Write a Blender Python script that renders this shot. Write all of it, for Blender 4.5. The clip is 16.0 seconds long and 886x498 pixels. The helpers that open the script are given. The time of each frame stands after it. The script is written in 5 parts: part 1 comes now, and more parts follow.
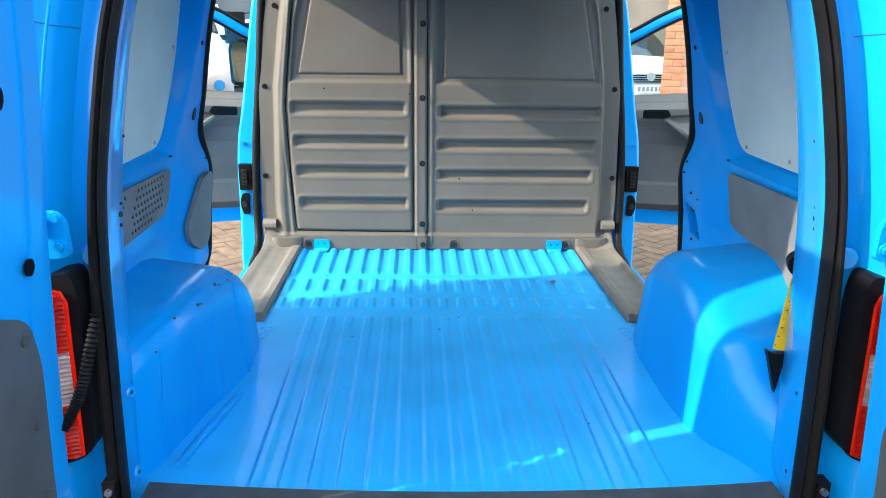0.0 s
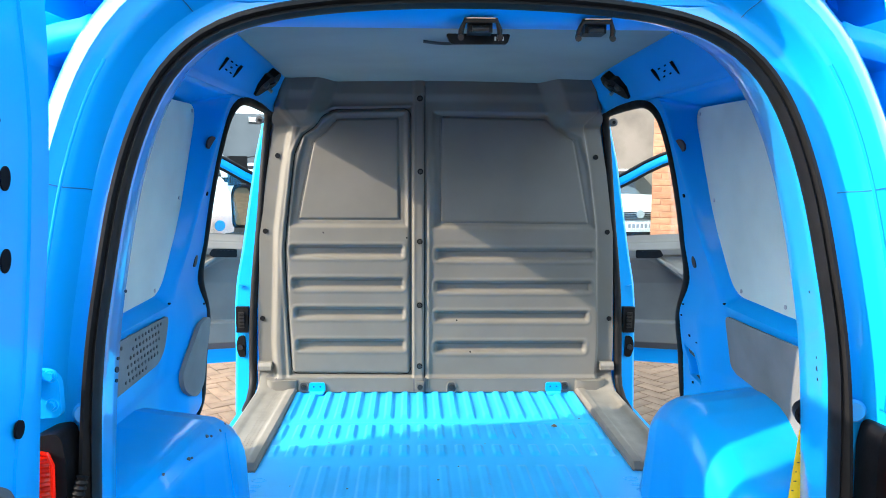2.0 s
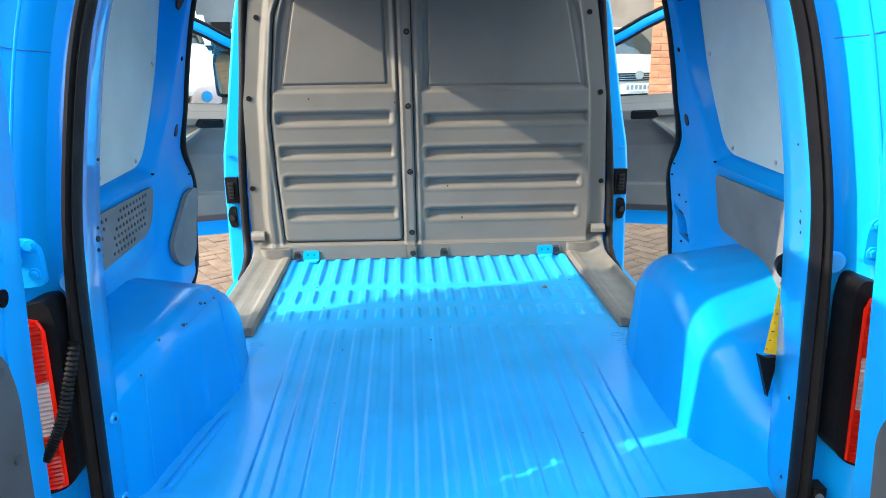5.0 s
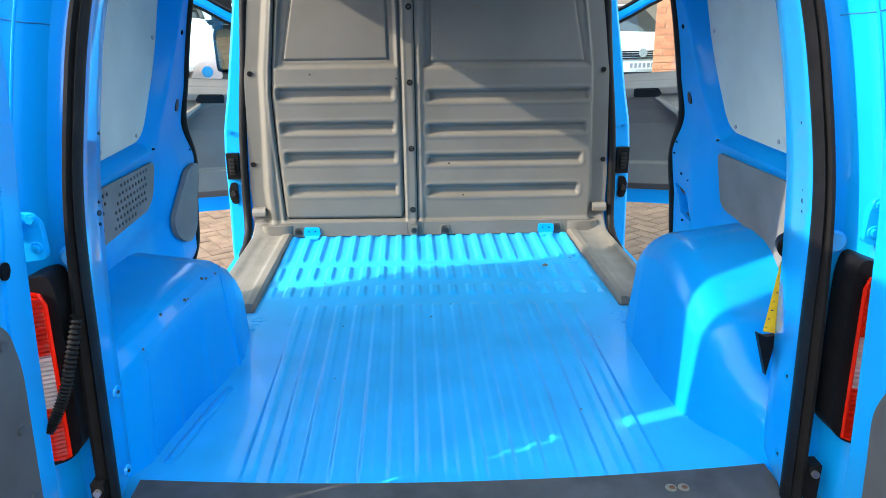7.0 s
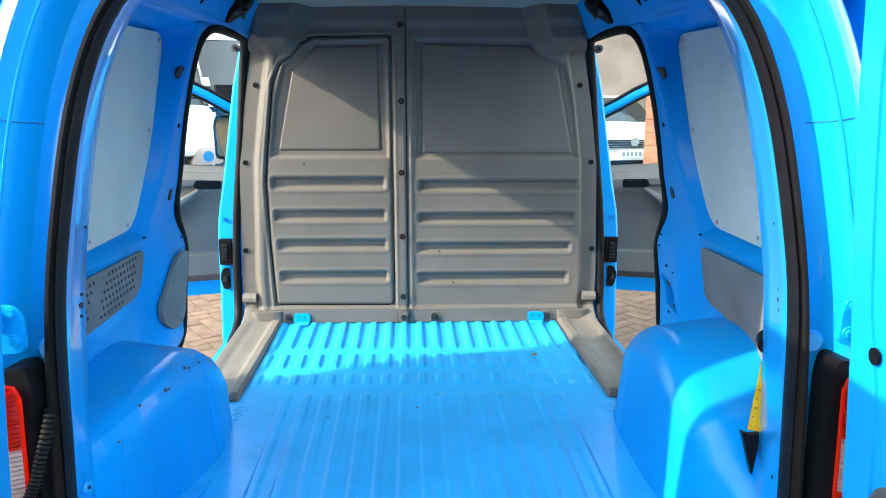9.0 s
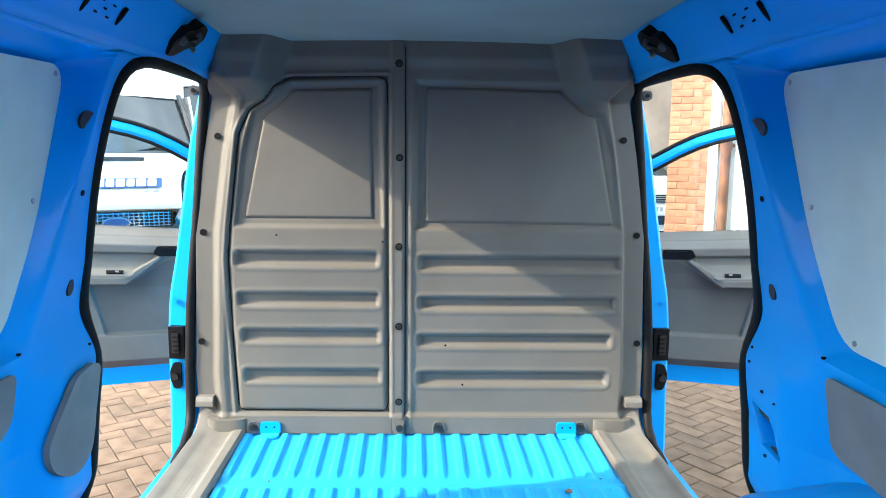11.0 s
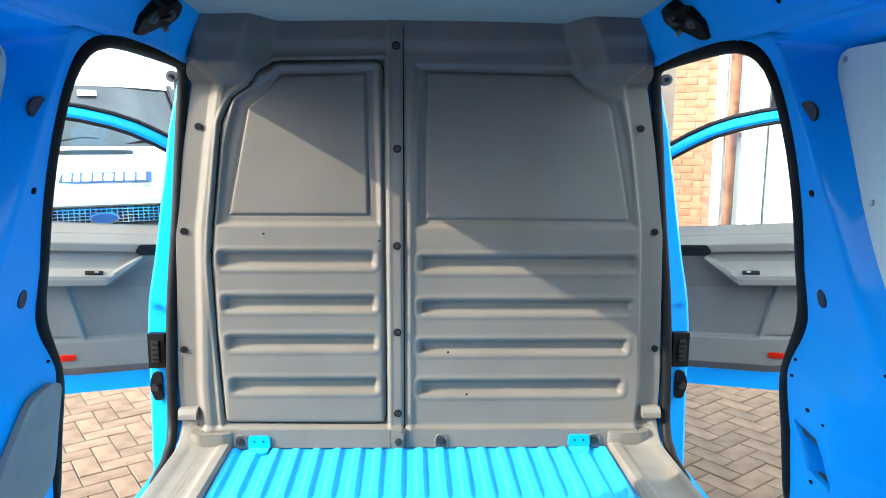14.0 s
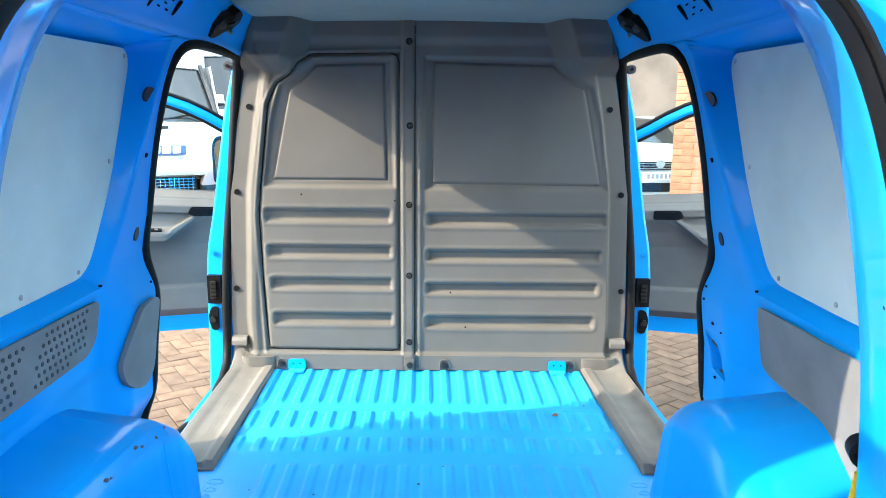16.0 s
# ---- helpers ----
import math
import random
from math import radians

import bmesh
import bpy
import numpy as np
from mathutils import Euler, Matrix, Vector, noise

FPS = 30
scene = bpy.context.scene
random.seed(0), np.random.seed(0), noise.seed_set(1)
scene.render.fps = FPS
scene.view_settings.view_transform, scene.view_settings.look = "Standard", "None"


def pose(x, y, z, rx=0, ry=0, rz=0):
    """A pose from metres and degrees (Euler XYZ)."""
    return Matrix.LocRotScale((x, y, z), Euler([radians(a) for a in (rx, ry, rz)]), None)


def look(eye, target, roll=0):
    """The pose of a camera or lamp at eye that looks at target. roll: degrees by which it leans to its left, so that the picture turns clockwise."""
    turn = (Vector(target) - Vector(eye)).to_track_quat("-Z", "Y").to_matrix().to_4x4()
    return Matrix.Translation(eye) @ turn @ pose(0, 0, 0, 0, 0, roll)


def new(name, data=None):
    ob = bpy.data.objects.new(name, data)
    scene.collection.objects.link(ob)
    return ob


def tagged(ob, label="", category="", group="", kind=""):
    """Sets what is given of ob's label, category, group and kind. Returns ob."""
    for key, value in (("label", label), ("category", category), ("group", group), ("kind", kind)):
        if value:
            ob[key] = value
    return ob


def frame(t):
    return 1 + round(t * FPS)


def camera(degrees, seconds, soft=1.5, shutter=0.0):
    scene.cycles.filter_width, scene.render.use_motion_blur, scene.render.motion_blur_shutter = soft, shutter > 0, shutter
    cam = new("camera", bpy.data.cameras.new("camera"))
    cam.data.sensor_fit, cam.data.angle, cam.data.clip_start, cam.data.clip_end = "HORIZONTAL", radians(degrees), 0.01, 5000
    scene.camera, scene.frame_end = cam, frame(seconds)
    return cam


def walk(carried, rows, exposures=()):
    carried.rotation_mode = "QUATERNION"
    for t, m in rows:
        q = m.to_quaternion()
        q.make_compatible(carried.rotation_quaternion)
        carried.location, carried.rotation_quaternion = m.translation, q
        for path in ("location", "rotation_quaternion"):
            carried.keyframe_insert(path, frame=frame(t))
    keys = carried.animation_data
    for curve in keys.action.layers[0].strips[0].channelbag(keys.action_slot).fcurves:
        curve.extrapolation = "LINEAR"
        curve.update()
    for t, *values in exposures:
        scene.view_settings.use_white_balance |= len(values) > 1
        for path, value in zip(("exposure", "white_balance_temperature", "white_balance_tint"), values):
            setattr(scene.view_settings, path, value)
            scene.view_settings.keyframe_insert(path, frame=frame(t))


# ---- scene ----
cam = camera(63.6, 16.0, soft=0.95)
PATH = [
    (0, (-0.055, -1.109, 1.53), (-0.02, 0.801, 0.937), 0.6),
    (0.5, (-0.062, -1.108, 1.536), (-0.015, 0.835, 1.064), 0.5),
    (1, (-0.062, -1.101, 1.555), (-0.014, 0.869, 1.212), 0.2),
    (1.5, (-0.06, -1.1, 1.563), (-0.013, 0.881, 1.286), 0.1),
    (2, (-0.064, -1.103, 1.564), (-0.017, 0.884, 1.335), 0.3),
    (2.5, (-0.064, -1.112, 1.502), (-0.025, 0.882, 1.361), 0.4),
    (3, (-0.06, -1.123, 1.489), (-0.013, 0.872, 1.362), 0.0),
    (3.5, (-0.065, -1.115, 1.536), (-0.006, 0.869, 1.284), 0.1),
    (4, (-0.056, -1.099, 1.57), (-0.002, 0.863, 1.184), -0.2),
    (4.5, (-0.037, -1.084, 1.552), (0.015, 0.844, 1.023), -0.6),
    (5, (-0.034, -1.086, 1.546), (0.015, 0.826, 0.96), -1.0),
    (7.5, (-0.034, -1.088, 1.543), (0.011, 0.804, 0.898), -0.5),
    (8, (-0.037, -1.088, 1.547), (0.009, 0.816, 0.937), -0.4),
    (8.5, (-0.035, -1.095, 1.555), (0.018, 0.829, 1.015), -0.5),
    (9, (-0.002, -1.095, 1.571), (0.053, 0.859, 1.147), 0.0),
    (9.5, (0.014, -1.02, 1.567), (0.024, 0.943, 1.185), 0.5),
    (10, (-0.002, -0.824, 1.576), (0.024, 1.15, 1.253), 0.4),
    (10.2, (-0.008, -0.746, 1.592), (0.044, 1.232, 1.297), 0.4),
    (12.3, (0.036, -0.116, 1.577), (0.05, 1.863, 1.285), 0.8),
    (12.5, (0.036, -0.1, 1.572), (0.048, 1.874, 1.249), 0.7),
    (13, (0.03, -0.105, 1.576), (0.053, 1.866, 1.241), -0.2),
    (13.5, (0.02, -0.153, 1.583), (0.058, 1.821, 1.262), -0.1),
    (14, (-0.005, -0.255, 1.585), (0.045, 1.719, 1.27), 0.3),
    (14.5, (-0.031, -0.37, 1.578), (0.015, 1.604, 1.257), 0.1),
    (15, (-0.043, -0.493, 1.587), (0.007, 1.479, 1.257), 0.3),
    (15.5, (-0.03, -0.588, 1.599), (0.018, 1.379, 1.242), 0.7),
    (16, (0.038, -0.767, 1.597), (0.038, 1.197, 1.218), 0.5),
]
walk(cam, [(t, look(eye, target, roll)) for t, eye, target, roll in PATH], exposures=[(s, e + 0.48, 6500, 5) for s, e in ((0, 1.5), (1.2, 1.66), (2.5, 1.8), (4, 1.76), (5, 1.6), (8, 1.54), (9.5, 1.66), (10.3, 1.70), (12.3, 1.96), (16, 1.95))])


# ---------- light ----------
SUN = Vector((1.0, 0.34, -0.60)).normalized()
world = bpy.data.worlds.new("sky_world")
scene.world = world
world.use_nodes = True
wn = world.node_tree.nodes
sky = wn.new("ShaderNodeTexSky")
sky.sky_type = "NISHITA"
sky.sun_disc = False
sky.sun_elevation = math.asin(-SUN.z)
sky.sun_rotation = math.atan2(-SUN.x, -SUN.y)
sky.dust_density = 6.0
sky.air_density = 0.55
sky.ozone_density = 0.3
wn["Background"].inputs[1].default_value = 0.15
# broken white cloud over the blue
wl = world.node_tree.links
wc, wno, wmr, wmx = wn.new("ShaderNodeTexCoord"), wn.new("ShaderNodeTexNoise"), wn.new("ShaderNodeMapRange"), wn.new("ShaderNodeMix")
wno.inputs["Scale"].default_value, wno.inputs["Detail"].default_value = 2.2, 7.0
wl.new(wc.outputs["Generated"], wno.inputs["Vector"])
wmr.inputs[1].default_value, wmr.inputs[2].default_value = 0.36, 0.60
wmr.inputs[3].default_value, wmr.inputs[4].default_value = 0.15, 0.95
wl.new(wno.outputs["Fac"], wmr.inputs[0])
wmx.data_type = "RGBA"
wmx.inputs[7].default_value = (6.3, 7.7, 8.8, 1)
wl.new(wmr.outputs[0], wmx.inputs[0])
wl.new(sky.outputs[0], wmx.inputs[6])
wl.new(wmx.outputs[2], wn["Background"].inputs[0])
sun_data = bpy.data.lights.new("sun", "SUN")
sun_data.energy, sun_data.angle, sun_data.color = 2.1, radians(0.5), (1.0, 0.85, 0.70)
sun = new("sun", sun_data)
sun.matrix_world = look((-6, -1.3, 5), Vector((-6, -1.3, 5)) + SUN)


# ---------- materials ----------
def mat(name, col, rough=0.5, metal=0.0, coat=0.0, var=0.08, vscale=3.0, bump=0.0, bscale=200.0, bdist=0.001, col2=None, spots=None, island=0.0, spec=0.5):
    m = bpy.data.materials.new(name)
    m.use_nodes = True
    n, l = m.node_tree.nodes, m.node_tree.links
    b = n["Principled BSDF"]
    b.inputs["Roughness"].default_value = rough
    b.inputs["Metallic"].default_value = metal
    b.inputs["Coat Weight"].default_value = coat
    b.inputs["Coat Roughness"].default_value = 0.05
    b.inputs["Specular IOR Level"].default_value = spec
    tc = n.new("ShaderNodeTexCoord")
    t1 = n.new("ShaderNodeTexNoise")
    t1.inputs["Scale"].default_value, t1.inputs["Detail"].default_value = vscale, 6.0
    l.new(tc.outputs["Object"], t1.inputs["Vector"])
    mix = n.new("ShaderNodeMix")
    mix.data_type = "RGBA"
    c2 = col2 or tuple(c * (1 - var * 2) for c in col)
    mix.inputs[6].default_value = (*[min(1, c * (1 + var)) for c in col], 1)
    mix.inputs[7].default_value = (*c2, 1)
    ramp = n.new("ShaderNodeMapRange")
    ramp.inputs[1].default_value, ramp.inputs[2].default_value = 0.35, 0.7
    l.new(t1.outputs["Fac"], ramp.inputs[0])
    l.new(ramp.outputs[0], mix.inputs[0])
    out = mix.outputs[2]
    if island:
        src = n.new("ShaderNodeObjectInfo").outputs["Random"] if island > 0 else n.new("ShaderNodeNewGeometry").outputs["Random Per Island"]
        hs = n.new("ShaderNodeHueSaturation")
        mr = n.new("ShaderNodeMapRange")
        mr.inputs[3].default_value, mr.inputs[4].default_value = 1 - abs(island), 1 + abs(island)
        l.new(src, mr.inputs[0])
        l.new(mr.outputs[0], hs.inputs["Value"])
        l.new(out, hs.inputs["Color"])
        out = hs.outputs[0]
    if spots:
        sc, thr, scol = spots
        t3 = n.new("ShaderNodeTexNoise")
        t3.inputs["Scale"].default_value, t3.inputs["Detail"].default_value = sc, 4.0
        l.new(tc.outputs["Object"], t3.inputs["Vector"])
        r3 = n.new("ShaderNodeMapRange")
        r3.inputs[1].default_value, r3.inputs[2].default_value = thr, thr + 0.03
        l.new(t3.outputs["Fac"], r3.inputs[0])
        mx = n.new("ShaderNodeMix")
        mx.data_type = "RGBA"
        mx.inputs[7].default_value = (*scol, 1)
        l.new(r3.outputs[0], mx.inputs[0])
        l.new(out, mx.inputs[6])
        out = mx.outputs[2]
    l.new(out, b.inputs["Base Color"])
    rr = n.new("ShaderNodeMapRange")
    rr.inputs[3].default_value, rr.inputs[4].default_value = rough * 0.8, min(1, rough * 1.25)
    l.new(t1.outputs["Fac"], rr.inputs[0])
    l.new(rr.outputs[0], b.inputs["Roughness"])
    if bump:
        t2 = n.new("ShaderNodeTexNoise")
        t2.inputs["Scale"].default_value, t2.inputs["Detail"].default_value = bscale, 3.0
        l.new(tc.outputs["Object"], t2.inputs["Vector"])
        bp = n.new("ShaderNodeBump")
        bp.inputs["Strength"].default_value, bp.inputs["Distance"].default_value = bump, bdist
        l.new(t2.outputs["Fac"], bp.inputs["Height"])
        l.new(bp.outputs[0], b.inputs["Normal"])
    return m


def glass(name, tint, rough=0.0, alpha=0.25):
    m = bpy.data.materials.new(name)
    m.use_nodes = True
    n, l = m.node_tree.nodes, m.node_tree.links
    n.remove(n["Principled BSDF"])
    tr, gl, mx, fr = n.new("ShaderNodeBsdfTransparent"), n.new("ShaderNodeBsdfGlossy"), n.new("ShaderNodeMixShader"), n.new("ShaderNodeFresnel")
    tr.inputs[0].default_value = (*tint, 1)
    gl.inputs["Roughness"].default_value = rough
    fr.inputs[0].default_value = 1.5
    l.new(fr.outputs[0], mx.inputs[0])
    l.new(tr.outputs[0], mx.inputs[1])
    l.new(gl.outputs[0], mx.inputs[2])
    l.new(mx.outputs[0], n["Material Output"].inputs[0])
    return m


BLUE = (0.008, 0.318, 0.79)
M_blue = mat("blue_paint", BLUE, rough=0.36, coat=0.16, spec=0.10, var=0.03, vscale=2.0, bump=0.03, bscale=6.0, bdist=0.01)
M_gloss = mat("glossy_blue_body_paint", BLUE, rough=0.3, coat=0.8, spec=0.25, var=0.03, vscale=2.0, bump=0.02, bscale=5.0, bdist=0.01)
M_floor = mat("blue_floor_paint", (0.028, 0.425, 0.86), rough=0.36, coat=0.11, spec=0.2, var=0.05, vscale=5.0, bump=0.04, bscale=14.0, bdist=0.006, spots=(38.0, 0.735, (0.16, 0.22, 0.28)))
M_arch = mat("scuffed_blue_paint", BLUE, rough=0.34, coat=0.28, spec=0.10, var=0.03, vscale=2.0, bump=0.05, bscale=5.0, bdist=0.01, spots=(26.0, 0.745, (0.10, 0.13, 0.16)))
M_grey = mat("grey_moulded_plastic", (0.140, 0.131, 0.116), rough=0.5, var=0.05, vscale=4.0, bump=0.25, bscale=500.0, bdist=0.0006, spec=0.22)
M_sill = mat("grey_sill_plastic", (0.165, 0.152, 0.132), rough=0.6, var=0.07, vscale=9.0, bump=0.3, bscale=420.0, bdist=0.0008, spec=0.4)
M_card = mat("door_card_plastic", (0.148, 0.136, 0.119), rough=0.6, var=0.05, vscale=5.0, bump=0.3, bscale=500.0, bdist=0.0006)
# door card plastic again, darker to put the pocket's shade into the colour
M_card_shade = mat("shaded_door_card_plastic", (0.118, 0.109, 0.098), rough=0.65, var=0.06, vscale=6.0, bump=0.3, bscale=400.0, bdist=0.0006)
M_carpet = mat("grey_lining_board", (0.19, 0.19, 0.185), rough=0.75, var=0.08, vscale=7.0, bump=0.4, bscale=260.0, bdist=0.001, spots=(60.0, 0.74, (0.4, 0.4, 0.4)))
M_board = mat("white_hardboard", (0.60, 0.64, 0.57), rough=0.5, var=0.07, vscale=4.0, bump=0.15, bscale=90.0, bdist=0.0008, spots=(55.0, 0.765, (0.2, 0.2, 0.2)))
M_liner = mat("pale_roof_liner", (0.25, 0.29, 0.275), rough=0.8, var=0.05, vscale=2.5, bump=0.3, bscale=300.0, bdist=0.0008)
M_rubber = mat("black_rubber", (0.007, 0.007, 0.008), rough=0.55, spec=0.18, var=0.15, vscale=20.0, bump=0.3, bscale=80.0, bdist=0.001)
M_black = mat("black_plastic", (0.006, 0.006, 0.007), rough=0.45, spec=0.16, var=0.2, vscale=18.0, bump=0.2, bscale=200.0, bdist=0.001)
M_dark = mat("dark_hole", (0.004, 0.005, 0.008), rough=0.9, spec=0.1, var=0.1)
M_bolt = mat("blackened_bolt", (0.018, 0.017, 0.016), rough=0.4, metal=0.2, var=0.2, vscale=60.0)
M_steel = mat("worn_steel", (0.42, 0.42, 0.42), rough=0.35, metal=0.9, var=0.2, vscale=40.0)
M_bumper = mat("dark_grey_bumper_plastic", (0.055, 0.057, 0.062), rough=0.6, var=0.15, vscale=14.0, bump=0.3, bscale=300.0, bdist=0.001)
M_doorpan = mat("dark_grey_door_panel", (0.075, 0.078, 0.085), rough=0.7, var=0.1, vscale=8.0, bump=0.3, bscale=300.0, bdist=0.001)
M_red = mat("red_lens", (0.74, 0.015, 0.006), rough=0.15, coat=0.5, var=0.1, vscale=30.0, bump=0.5, bscale=60.0, bdist=0.004)
def translucent(m, col, w):
    """Let some light through a thin moulding."""
    n, l = m.node_tree.nodes, m.node_tree.links
    tr, mx = n.new("ShaderNodeBsdfTranslucent"), n.new("ShaderNodeMixShader")
    tr.inputs[0].default_value = (*col, 1)
    mx.inputs[0].default_value = w
    l.new(n["Principled BSDF"].outputs[0], mx.inputs[1])
    l.new(tr.outputs[0], mx.inputs[2])
    l.new(mx.outputs[0], n["Material Output"].inputs[0])


translucent(M_red, (1.0, 0.12, 0.015), 0.65)
M_clear = mat("clear_lens", (0.62, 0.50, 0.47), rough=0.15, coat=0.6, var=0.08, vscale=40.0, bump=0.5, bscale=70.0, bdist=0.004)
translucent(M_clear, (1.0, 0.85, 0.8), 0.5)
M_yellow = mat("yellow_label_webbing", (0.85, 0.52, 0.01), rough=0.6, var=0.08, vscale=30.0, bump=0.4, bscale=400.0, bdist=0.0006)
M_white = mat("white_vehicle_paint", (0.82, 0.83, 0.84), rough=0.25, coat=0.5, var=0.02, vscale=1.5)
M_glassdark = mat("tinted_windscreen", (0.035, 0.04, 0.045), rough=0.06, coat=0.3, var=0.3, vscale=0.8)
M_chrome = mat("chrome", (0.75, 0.75, 0.76), rough=0.12, metal=1.0, var=0.04)
# mirror tint is dark and greenish to stand for reflected trees
M_mirror = mat("mirror_glass", (0.32, 0.38, 0.37), rough=0.02, metal=1.0, var=0.02)
M_glass = glass("window_glass", (0.90, 0.95, 0.94))
M_signblue = mat("blue_sign_vinyl", (0.02, 0.07, 0.24), rough=0.35, var=0.05)
M_chip = mat("bare_chipped_metal", (0.07, 0.085, 0.10), rough=0.7, var=0.3, vscale=40.0)
# body blue darkened, so the frame seams carry their shade in the colour
M_recess = mat("shaded_blue_recess", (0.010, 0.11, 0.30), rough=0.6, var=0.1)
# for grommets and holes, and for the plates that darken the catch pocket as shade
M_plug_shade = mat("dark_blue_grommet_and_shade", (0.008, 0.014, 0.03), rough=0.5, var=0.1)
M_signgrey = mat("grey_sign_vinyl", (0.25, 0.27, 0.33), rough=0.4, var=0.05)
M_pave = mat("buff_paver", (0.158, 0.095, 0.057), rough=0.85, var=0.12, vscale=9.0, bump=0.5, bscale=120.0, bdist=0.002, island=0.17)
M_pave2 = mat("buff_paver_far", (0.158, 0.095, 0.057), rough=0.85, var=0.12, vscale=9.0, bump=0.5, bscale=120.0, bdist=0.002, island=-0.17)
M_leaf = mat("hedge_leaf", (0.045, 0.075, 0.022), rough=0.6, var=0.3, vscale=3.0, col2=(0.075, 0.10, 0.035))
M_joint = mat("sandy_joint", (0.065, 0.055, 0.042), rough=0.95, var=0.25, vscale=14.0, bump=0.6, bscale=150.0, bdist=0.003)
M_brick = mat("orange_brick", (0.36, 0.15, 0.09), rough=0.85, var=0.12, vscale=8.0, bump=0.5, bscale=90.0, bdist=0.003, island=0.16)
M_mortar = mat("pale_mortar", (0.30, 0.17, 0.115), rough=0.95, var=0.12, vscale=12.0, bump=0.5, bscale=120.0, bdist=0.003)
M_render = mat("weathered_render", (0.19, 0.16, 0.135), rough=0.9, var=0.14, vscale=1.6, bump=0.4, bscale=40.0, bdist=0.004)
M_rust = mat("brown_drainpipe", (0.20, 0.085, 0.045), rough=0.7, var=0.35, vscale=7.0, bump=0.4, bscale=40.0, bdist=0.003)
M_frame = mat("white_painted_frame", (0.80, 0.81, 0.79), rough=0.5, var=0.04, vscale=6.0)
M_signblack = mat("black_sign_board", (0.02, 0.02, 0.025), rough=0.4, var=0.15)


# ---------- geometry helpers ----------
def shear(v):
    """The van stands a hair askew: its axis drifts with y."""
    v.x += 0.022 - 0.02 * v.y


def part(name, bm, material, parent=None, label="", van=True, smooth=True, bevel=0.0, data=None):
    if data is None:
        if van:
            for v in bm.verts:
                shear(v.co)
        if bevel:
            bmesh.ops.bevel(bm, geom=[e for e in bm.edges if len(e.link_faces) == 2 and e.calc_face_angle(0) > 0.5], offset=bevel, segments=2, affect="EDGES", clamp_overlap=True)
        bmesh.ops.recalc_face_normals(bm, faces=bm.faces)
        data = bpy.data.meshes.new(name)
        bm.to_mesh(data)
        bm.free()
        data.materials.append(material)
        if smooth:
            for p in data.polygons:
                p.use_smooth = True
            data.set_sharp_from_angle(angle=radians(38))
    ob = new(name, data)
    if parent:
        ob.parent = parent
    if label:
        ob["label"] = label
    return ob


def thing(name, label, category, group="", kind="", at=(0, 0, 0)):
    ob = new(name)
    ob.location = at
    ob.empty_display_size = 0.1
    return tagged(ob, label, category, group, kind)


def box(x0, x1, y0, y1, z0, z1, bm=None, m=None):
    bm = bm or bmesh.new()
    vs = [bm.verts.new((x, y, z)) for x in (x0, x1) for y in (y0, y1) for z in (z0, z1)]
    for f in ((0, 1, 3, 2), (4, 6, 7, 5), (0, 4, 5, 1), (2, 3, 7, 6), (0, 2, 6, 4), (1, 5, 7, 3)):
        bm.faces.new([vs[i] for i in f])
    if m:
        for v in vs:
            v.co = m @ v.co
    return bm


def tube(path, r, segs=10, closed=False, bm=None, flat=None):
    """A tube along 3D points; flat = (a, b) half widths in the two section axes."""
    bm = bm or bmesh.new()
    pts = [Vector(p) for p in path]
    n = len(pts)
    rings, up = [], None
    for i, p in enumerate(pts):
        a, b = (pts[i - 1], pts[(i + 1) % n]) if closed else (pts[max(i - 1, 0)], pts[min(i + 1, n - 1)])
        d = (b - a).normalized()
        if up is None:
            up = d.orthogonal().normalized()
        up = (up - d * up.dot(d)).normalized()
        side = d.cross(up)
        ra, rb = flat or (r, r)
        rings.append([bm.verts.new(p + up * ra * math.cos(k * math.tau / segs) + side * rb * math.sin(k * math.tau / segs)) for k in range(segs)])
    for i in range(n if closed else n - 1):
        a, b = rings[i], rings[(i + 1) % n]
        for k in range(segs):
            bm.faces.new((a[k], a[(k + 1) % segs], b[(k + 1) % segs], b[k]))
    if not closed:
        bm.faces.new(rings[0][::-1])
        bm.faces.new(rings[-1])
    return bm


def disc(c, axis, r, h, segs=14, bm=None, r2=None):
    """A short cylinder or cone frustum at c along axis."""
    bm = bm or bmesh.new()
    d = Vector(axis).normalized()
    u = d.orthogonal().normalized()
    w = d.cross(u)
    c = Vector(c)
    lo, hi = [], []
    for k in range(segs):
        e = u * math.cos(k * math.tau / segs) + w * math.sin(k * math.tau / segs)
        lo.append(bm.verts.new(c + e * r))
        hi.append(bm.verts.new(c + d * h + e * (r2 if r2 is not None else r)))
    for k in range(segs):
        bm.faces.new((lo[k], lo[(k + 1) % segs], hi[(k + 1) % segs], hi[k]))
    bm.faces.new(lo[::-1])
    bm.faces.new(hi)
    return bm


def prism(poly, to3d, depth_vec, bm=None):
    """Extrude a polygon (2D points) placed by to3d along depth_vec."""
    bm = bm or bmesh.new()
    dv = Vector(depth_vec)
    a = [bm.verts.new(Vector(to3d(*p))) for p in poly]
    b = [bm.verts.new(v.co + dv) for v in a]
    bm.faces.new(a[::-1])
    bm.faces.new(b)
    n = len(a)
    for i in range(n):
        bm.faces.new((a[i], a[(i + 1) % n], b[(i + 1) % n], b[i]))
    return bm


